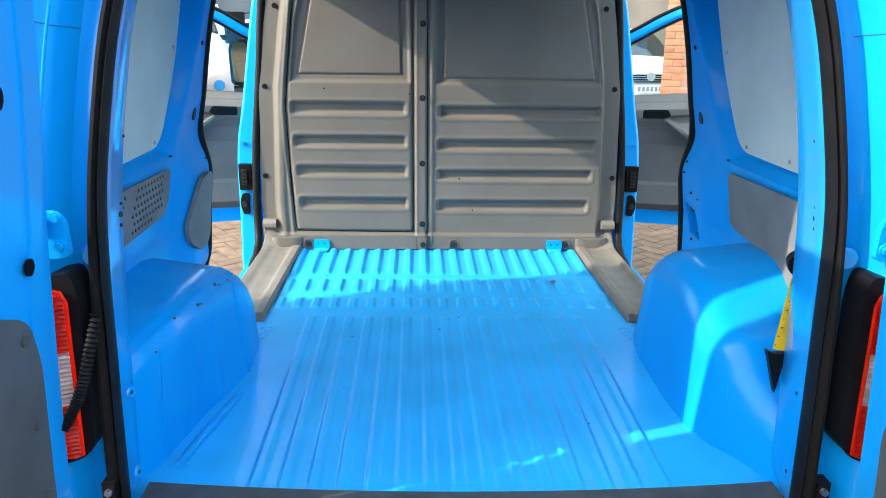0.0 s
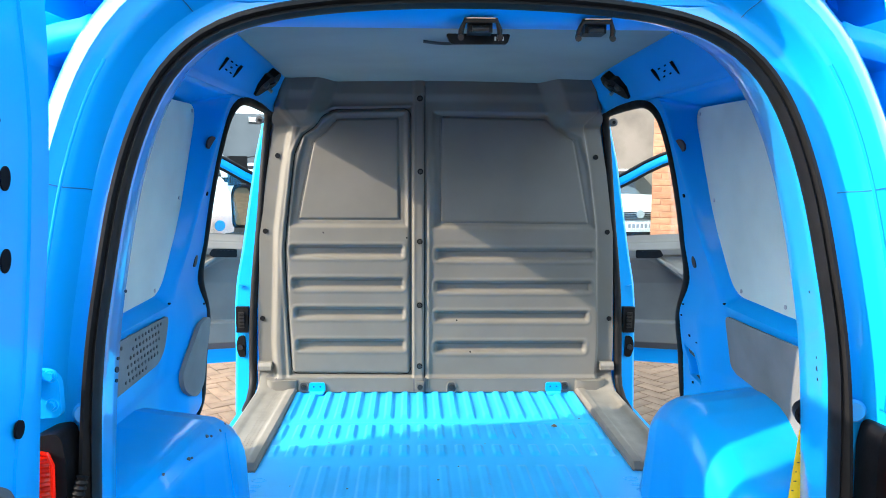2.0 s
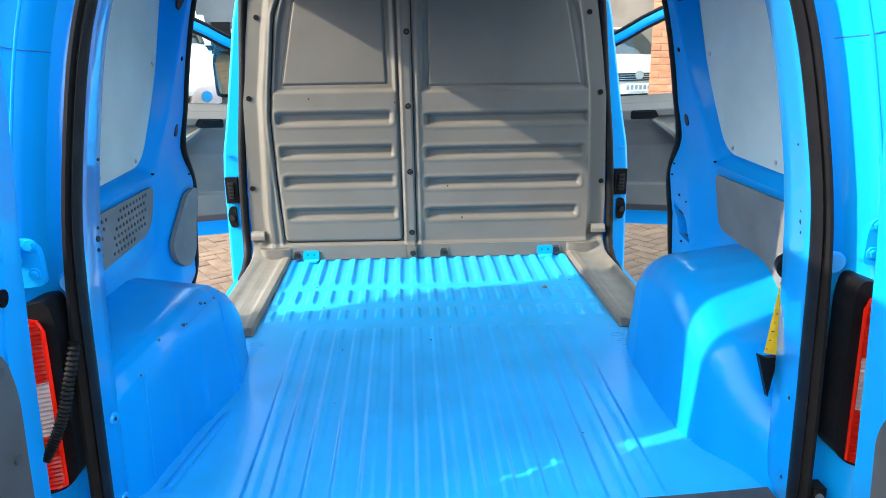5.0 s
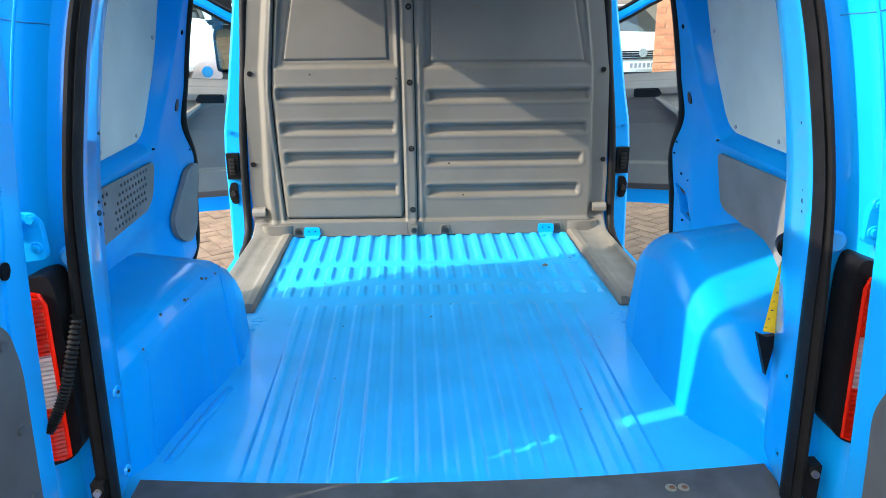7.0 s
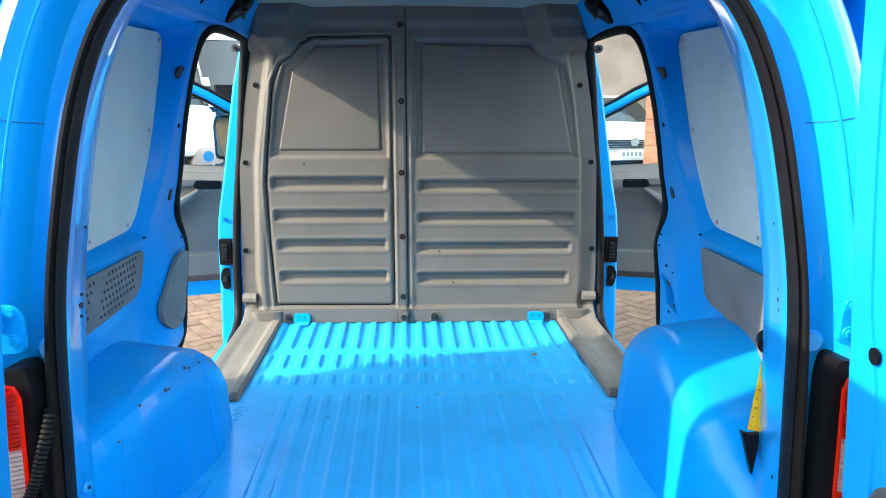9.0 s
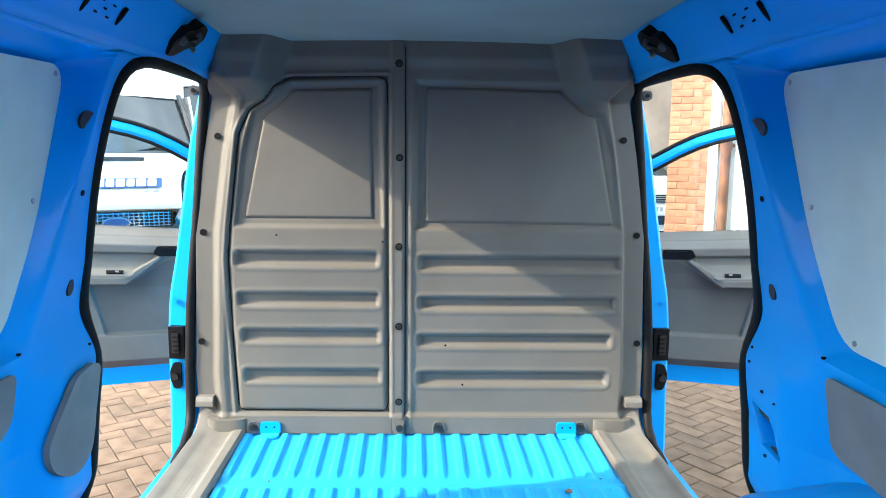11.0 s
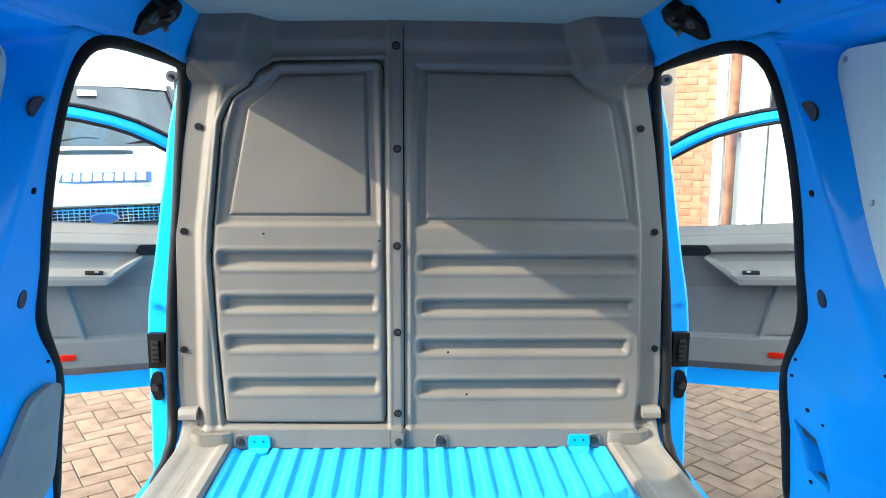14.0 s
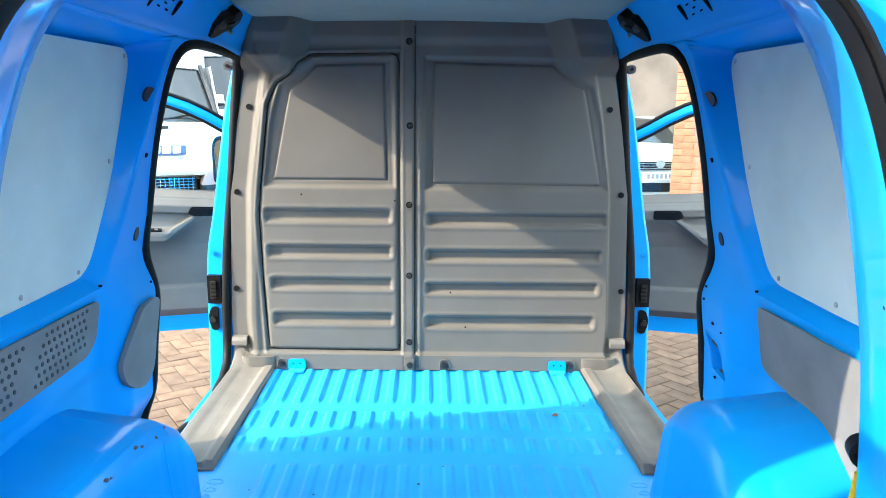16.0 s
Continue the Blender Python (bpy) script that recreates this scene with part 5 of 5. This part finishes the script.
# ---------- white high-roof van ahead on the left ----------
def white_van(x0, y0, yaw, name, label, high=2.62, sign=True):
    v = thing(name, label, "van")
    v.matrix_world = pose(x0, y0, 0, 0, 0, yaw)
    W = 0.97

    def loft(stations, nseg=14, w=W, p=4.0):
        def fn(u, t):
            k = t * (len(stations) - 1)
            i = min(int(k), len(stations) - 2)
            f = k - i
            y = stations[i][0] * (1 - f) + stations[i + 1][0] * f
            z = stations[i][1] * (1 - f) + stations[i + 1][1] * f
            ww = stations[i][2] * (1 - f) + stations[i + 1][2] * f
            q = (u - 0.5) * 2
            return Vector((q * ww, y + 0.16 * abs(q) ** p, z - 0.02 * q * q))
        return grid(fn, nseg, 4 * len(stations))

    def sub(nm, bm, m, parent=v, lab=""):
        return part(nm, bm, m, parent, lab, van=False)

    bd = sub("front_panel", loft([(0.02, 0.92, 0.93), (0.0, 0.98, 0.94), (0.05, 1.10, 0.95), (0.22, 1.26, 0.96), (0.52, 1.41, 0.96), (0.68, 1.46, 0.95)], 22), M_white, lab="white bonnet and nose")
    sub("windscreen", loft([(0.66, 1.46, 0.92), (1.20, 2.10, 0.82)], 18, p=3), M_glassdark, lab="dark windscreen")
    sub("roof_front", loft([(1.18, 2.08, 0.84), (1.28, 2.20, 0.90), (1.55, high - 0.05, 0.94), (1.9, high, 0.95)], 18), M_white)
    sub("body", box(-W, W, 1.75, 5.2, 0.45, high), M_white, lab="white load body")
    for s in (-1, 1):
        sub("a_pillar", tube([(s * 0.935, 0.80, 1.44), (s * 0.895, 1.08, 1.77), (s * 0.845, 1.36, 2.10)], 0.03, 8, flat=(0.035, 0.025)), M_bumper)
        d = sub("cab_door", prism([(0.72, 0.50), (1.76, 0.50), (1.76, 2.10), (1.36, 2.10), (0.85, 1.42), (0.72, 1.3)], lambda a, b: (s * 0.95, a, b), (s * 0.02, 0, 0)), M_white)
        sub("door_glass", prism([(0.98, 1.44), (1.70, 1.44), (1.70, 2.02), (1.42, 2.02)], lambda a, b: (s * 0.971, a, b), (s * 0.004, 0, 0)), M_glassdark, d)
        mi = sub("door_mirror", box(s * 1.06, s * 1.28, 0.80, 0.92, 1.32, 1.68), M_black, lab="black door mirror")
        sub("mirror_arm", box(s * 0.97, s * 1.08, 0.84, 0.90, 1.36, 1.42), M_black, mi)
        hl = sub("headlamp", prism(round_poly([(0.56, 0.80), (0.92, 0.82), (0.90, 1.06), (0.66, 0.99)], 0.04), lambda a, b: (s * a, 0.02, b), (0, 0.10, 0)), M_clear, lab="clear headlamp")
        sub("lamp_bowl", disc((s * 0.76, 0.018, 0.90), (0, -1, 0), 0.06, 0.006, 16), M_chrome, hl)
        for y in (0.75, 4.4):
            w = sub("wheel", disc((s * 0.74, y, 0.33), (s, 0, 0), 0.33, 0.22, 32), M_rubber)
            sub("wheel_rim", disc((s * 0.96, y, 0.33), (s, 0, 0), 0.2, 0.012, 24), M_steel, w)
    gr = sub("grille", box(-0.52, 0.52, -0.01, 0.06, 0.74, 0.90), M_black, lab="black slatted grille with a chrome oval badge")
    for k in range(5):
        sub("grille_slat", box(-0.50, 0.50, -0.022, -0.008, 0.755 + 0.031 * k, 0.764 + 0.031 * k), M_chrome, gr)
    for k in range(22):
        x = -0.48 + 0.96 * k / 21
        sub("grille_bar", box(x - 0.005, x + 0.005, -0.020, -0.008, 0.75, 0.895), M_chrome, gr)
    bm = disc((0, 0, 0), (0, -1, 0), 1.0, 0.012, 24)
    for q in bm.verts:
        q.co = Vector((q.co.x * 0.13, q.co.y - 0.03, q.co.z * 0.055 + 0.80))
    bdg = sub("badge", bm, M_chrome, gr)
    bm = disc((0, 0, 0), (0, -1, 0), 1.0, 0.004, 24)
    for q in bm.verts:
        q.co = Vector((q.co.x * 0.11, q.co.y - 0.043, q.co.z * 0.042 + 0.80))
    sub("badge_field", bm, M_signblue, bdg)
    sub("bumper", box(-0.95, 0.95, -0.06, 0.4, 0.36, 0.72), M_bumper, lab="dark bumper")
    sub("plate", box(-0.26, 0.26, -0.068, -0.06, 0.50, 0.61), M_white)
    vent = sub("scuttle_vent", loft([(0.44, 1.375, 0.56), (0.52, 1.412, 0.56)], 10), M_black)
    for q in vent.data.vertices:
        q.co.z += 0.012
    for x in (-0.45, 0.30):
        sub("wiper", tube([(x, 0.69, 1.475), (x + 0.35, 0.735, 1.54), (x + 0.55, 0.725, 1.52)], 0.011, 6), M_black)
    sub("screen_sticker", prism([(-0.74, 1.52), (-0.54, 1.52), (-0.54, 1.62), (-0.74, 1.62)], lambda a, b: (a, 0.66 + (b - 1.46) * 0.84 + 0.02, b), (0, -0.006, 0)), M_white)
    sub("rear_mirror", box(-0.10, 0.08, 1.06, 1.10, 1.97, 2.03), M_frame)
    for x in (-0.22, 0.62):
        sub("roof_mark", prism([(x, 2.30), (x + 0.025, 2.30), (x + 0.025, 2.38), (x, 2.38)], lambda a, b: (a, 1.285 + (b - 2.2) * 0.7, b), (0, -0.004, 0)), M_signgrey)
    if sign:
        def bon(a, b):
            return (a, 0.05 + (b - 1.10) * 1.06 - 0.012, b + 0.014)
        band = sub("sign_band", prism([(-0.36, 1.115), (0.44, 1.115), (0.46, 1.205), (-0.32, 1.205)], bon, (0, -0.004, 0.002)), M_signblue, lab="blue name band with plain white bars")
        sg = sub("sign_flash", prism([(-0.52, 1.115), (-0.48, 1.205), (-0.35, 1.205), (-0.42, 1.160), (-0.44, 1.115)], bon, (0, -0.004, 0.002)), M_signblue, lab="blue swoosh beside the name band")
        x = -0.325
        for k, w in enumerate((0.070, 0.055, 0.080, 0.072, 0.080, 0.070, 0.088, 0.080)):
            sub("name_bar", prism(round_poly([(x, 1.126), (x + w, 1.126), (x + w + 0.014, 1.196), (x + 0.014, 1.196)], 0.012, 2), lambda a, b: (bon(a, b)[0], bon(a, b)[1] - 0.006, bon(a, b)[2] + 0.002), (0, -0.003, 0.002)), M_white, band)
            x += w + 0.017
        for k in range(6):
            sub("script_bar", prism([(-0.10 + 0.09 * k, 1.075), (-0.04 + 0.09 * k, 1.075), (-0.03 + 0.09 * k, 1.090), (-0.09 + 0.09 * k, 1.090)], lambda a, b: (a, 0.018 + (b - 1.0) * 0.42, b + 0.008), (0, -0.004, 0.002)), M_signgrey, sg)
    return v


white_van(-3.02, 6.50, 28, "white_van", "white high-roof van with blue name band on its bonnet")
wv = white_van(-1.93, 8.1, 28, "white_van", "plain white van parked beside another van", high=2.45, sign=False)
wv.matrix_world = wv.matrix_world @ Matrix.Diagonal((1, 1, 1.1, 1))

# ---------- buildings ahead on the right ----------
rw = part("rendered_wall", box(0.6, 9.0, 13.0, 13.3, 0, 6.5), M_render, None, van=False)
tagged(rw, "weathered brown rendered wall", "wall", kind="structure")
bw = part("brick_wall", box(2.58, 2.99, 7.26, 7.60, 0, 4.2), M_mortar, None, van=False)
tagged(bw, "orange brick wall with pale mortar", "wall", kind="structure")
dp = thing("drainpipe", "rusty brown cast drainpipe on the brick wall", "drainpipe")
part("pipe", tube([(3.16, 7.17, 0.0), (3.16, 7.17, 2.0), (3.16, 7.17, 4.2)], 0.05, 14), M_rust, dp, van=False)
for z in (0.6, 1.55, 2.5):
    part("pipe_collar", disc((3.16, 7.17, z), (0, 0, 1), 0.062, 0.09, 16), M_rust, dp, van=False)
part("pipe_bracket", box(3.08, 3.24, 7.18, 7.27, 1.58, 1.62), M_rust, dp, van=False)
st = thing("shopfront", "white-painted shopfront frame with a black sign board", "shopfront", kind="structure")
part("pilaster", box(2.99, 3.08, 7.20, 7.58, 0, 4.2), M_frame, st, van=False)
part("frame_post", box(3.08, 3.48, 7.24, 7.5, 0, 4.2), M_frame, st, van=False)
part("frame_moulding", box(3.25, 3.31, 7.21, 7.245, 0, 4.2), M_frame, st, van=False)
part("frame_moulding", box(3.40, 3.44, 7.21, 7.245, 0, 4.2), M_frame, st, van=False)
part("back_wall", box(3.48, 8.0, 7.40, 7.6, 0, 4.2), M_frame, st, van=False)
part("white_shutter", box(3.50, 5.6, 7.30, 7.36, 0.0, 1.74), M_white, st, "white lower panel", van=False)
sb = part("sign_board", box(3.50, 5.2, 7.33, 7.37, 1.75, 2.9), M_signblack, st, "black sign board with white lettering", van=False)
part("sign_disc", disc((3.64, 7.325, 2.42), (0, -1, 0), 0.045, 0.004, 18), M_red, sb, van=False)
part("sign_bar", box(3.69, 3.97, 7.322, 7.328, 2.26, 2.32), M_frame, sb, van=False)
part("sign_bar", box(3.80, 4.05, 7.322, 7.328, 2.12, 2.16), M_frame, sb, van=False)
ring = [(3.68 + 0.14 * math.cos(a * math.tau / 24), 7.32, 1.98 + 0.10 * math.sin(a * math.tau / 24)) for a in range(21)]
part("sign_swirl", tube(ring, 0.012, 6), M_frame, sb, van=False)
part("sign_bar", box(3.58, 4.05, 7.322, 7.328, 1.95, 2.03), M_frame, sb, van=False)
cu = bpy.data.curves.new("sign_text", "FONT")
cu.body, cu.size, cu.extrude = "VEHICLE", 0.11, 0.002
cu.materials.append(M_frame)
tx = new("sign_text", cu)
tx.parent = sb
tx.matrix_local = Matrix.Translation((3.63, 7.326, 1.765)) @ Euler((math.pi / 2, 0, 0)).to_matrix().to_4x4()
part("upper_floor", box(2.58, 8.0, 7.45, 7.7, 4.2, 6.5), M_mortar, st, van=False)

# the whole front stands turned towards the yard
TURNED = Matrix.Translation((2.58, 7.25, 0)) @ Matrix.Rotation(radians(-25), 4, "Z") @ Matrix.Translation((-2.58, -7.25, 0))
for ob in (bw, dp, st):
    ob.matrix_world = TURNED

# white car in front of the rendered wall
car = thing("white_car", "white car parked before the rendered wall", "car")
car.matrix_world = pose(3.35, 10.3, 0, 0, 0, 8)


def cpart(nm, bm, m, parent=None, lab=""):
    return part(nm, bm, m, parent or car, lab, van=False)


def car_body(u, t):
    prof = [(0.0, 0.30), (-0.04, 0.50), (0.0, 0.78), (0.12, 0.92), (0.9, 1.08), (1.05, 1.12)]
    k = t * 5
    i = min(int(k), 4)
    f = k - i
    q = (u - 0.5) * 2
    return Vector((q * 0.88, prof[i][0] * (1 - f) + prof[i + 1][0] * f + 0.25 * abs(q) ** 4, prof[i][1] * (1 - f) + prof[i + 1][1] * f - 0.03 * q * q))


cpart("front_body", grid(car_body, 20, 24), M_white, lab="white bonnet and bumper")
cpart("cabin", grid(lambda u, t: Vector(((u - 0.5) * 2 * (0.86 - 0.2 * t), 1.0 + 0.75 * t + 0.12 * abs((u - 0.5) * 2) ** 3, 1.10 + 0.42 * math.sin(t * math.pi / 2))), 14, 8), M_glassdark, lab="dark windscreen")
cpart("roof", box(-0.66, 0.66, 1.72, 3.0, 1.46, 1.54), M_white)
cpart("body_rear", box(-0.88, 0.88, 1.05, 3.8, 0.3, 1.08), M_white)
cg = cpart("grille", box(-0.55, 0.55, -0.055, 0.02, 0.74, 0.86), M_black, lab="black grille with round chrome badge")
for k in range(3):
    cpart("grille_slat", box(-0.53, 0.53, -0.062, -0.054, 0.76 + 0.035 * k, 0.768 + 0.035 * k), M_chrome, cg)
cpart("badge", disc((0.0, -0.06, 0.83), (0, -1, 0), 0.07, 0.01, 20), M_chrome, cg)
pl = cpart("plate", box(-0.26, 0.26, -0.062, -0.05, 0.58, 0.70), M_white)
for k in range(6):
    cpart("plate_bar", box(-0.20 + 0.07 * k, -0.155 + 0.07 * k, -0.065, -0.062, 0.605, 0.675), M_signgrey, pl)
cpart("lower_intake", box(-0.6, 0.6, -0.05, 0.02, 0.40, 0.54), M_black)
for s in (-1, 1):
    cpart("headlamp", prism(round_poly([(0.58, 0.72), (0.84, 0.76), (0.84, 0.90), (0.64, 0.86)], 0.03), lambda a, b: (s * a, 0.0, b), (0, 0.2, 0)), M_clear)
    w = cpart("wheel", disc((s * 0.68, 0.72, 0.31), (s, 0, 0), 0.31, 0.2, 28), M_rubber)
    w = cpart("wheel", disc((s * 0.68, 3.2, 0.31), (s, 0, 0), 0.31, 0.2, 28), M_rubber)

# ---------- bricks and pavers, last ----------
def brick_mesh(name, L, Wd, Hh, c, material):
    """A block with chamfered top edges, centred, top at 0."""
    bm = bmesh.new()
    a = [bm.verts.new((sx * L / 2, sy * Wd / 2, -Hh)) for sx, sy in ((-1, -1), (1, -1), (1, 1), (-1, 1))]
    b = [bm.verts.new((sx * L / 2, sy * Wd / 2, -c)) for sx, sy in ((-1, -1), (1, -1), (1, 1), (-1, 1))]
    t = [bm.verts.new((sx * (L / 2 - c), sy * (Wd / 2 - c), 0)) for sx, sy in ((-1, -1), (1, -1), (1, 1), (-1, 1))]
    for i in range(4):
        j = (i + 1) % 4
        bm.faces.new((a[i], a[j], b[j], b[i]))
        bm.faces.new((b[i], b[j], t[j], t[i]))
    bm.faces.new(t)
    me = bpy.data.meshes.new(name)
    bm.to_mesh(me)
    bm.free()
    me.materials.append(material)
    return me


rng = random.Random(7)
bmesh_brick = brick_mesh("brick", 0.215, 0.065, 0.03, 0.004, M_brick)
bmesh_half = brick_mesh("brick", 0.102, 0.065, 0.03, 0.004, M_brick)
for row in range(56):
    for k in range(-1, 4):
        x = 2.58 + 0.1125 + 0.225 * k + (0.1125 if row % 2 else 0)
        z = 0.04 + 0.075 * row
        if x - 0.1075 < 2.575 - 0.11 or x + 0.1075 > 2.995 + 0.11 or z < 0.5:
            continue
        half = x - 0.1075 < 2.575 or x + 0.1075 > 2.995
        if half:
            x = 2.633 if x < 2.78 else 2.937
        ob = new("brick", bmesh_half if half else bmesh_brick)
        ob.parent = bw
        ob.matrix_local = Matrix.Translation((x + rng.uniform(-0.002, 0.002), 7.254 + rng.uniform(-0.002, 0.002), z)) @ Matrix.Rotation(math.pi / 2, 4, "X")

U, TH = 0.106, radians(35)
me_p = brick_mesh("paver", 0.207, 0.101, 0.02, 0.0035, M_pave)
verts, faces = [], []
rotz = Matrix.Rotation(TH, 3, "Z")
near, far = [], []
for i in range(-160, 161):
    for j in range(-58, 59):
        for kind in (0, 1):
            cx, cy = (i + 4 * j + 1.0, i + 0.5) if kind == 0 else (i + 4 * j + 2.5, i + 0.0)
            p = rotz @ Vector((cx * U, cy * U, 0))
            x, y = p.x, p.y + 3.0
            if not (-8 < x < 8 and -6 < y < 12.9):
                continue
            hid = x > 2.5 and y > 7.1 - 0.466 * (x - 2.58)
            if (1.0 < x < 2.15 and 2.35 < y < 4.0) or (-2.45 < x < -1.05 and 2.35 < y < 4.0):
                near.append((x, y, kind))
            elif not hid:
                far.append((x, y, kind))
near.sort(key=lambda p: math.hypot(abs(p[0]) - 1.5, p[1] - 3.1))
far += near[300:]
for x, y, kind in near[:300]:
    ob = new("paver", me_p)
    ob.parent = ground
    ob.matrix_world = Matrix.Translation((x, y, rng.uniform(-0.002, 0.002))) @ Matrix.Rotation(TH + kind * math.pi / 2 + rng.uniform(-0.008, 0.008), 4, "Z")
base = [Vector(v.co) for v in me_p.vertices]
bf = [tuple(p.vertices) for p in me_p.polygons]
for x, y, kind in far:
    m = Matrix.Translation((x, y, rng.uniform(-0.002, 0.002))) @ Matrix.Rotation(TH + kind * math.pi / 2, 4, "Z")
    o = len(verts)
    verts += [tuple(m @ v) for v in base]
    faces += [tuple(o + q for q in f) for f in bf]
me = bpy.data.meshes.new("paver_field")
me.from_pydata(verts, [], faces)
me.materials.append(M_pave2)
pf = new("paver_field", me)
pf.parent = ground
pf["kind"] = "stuff"
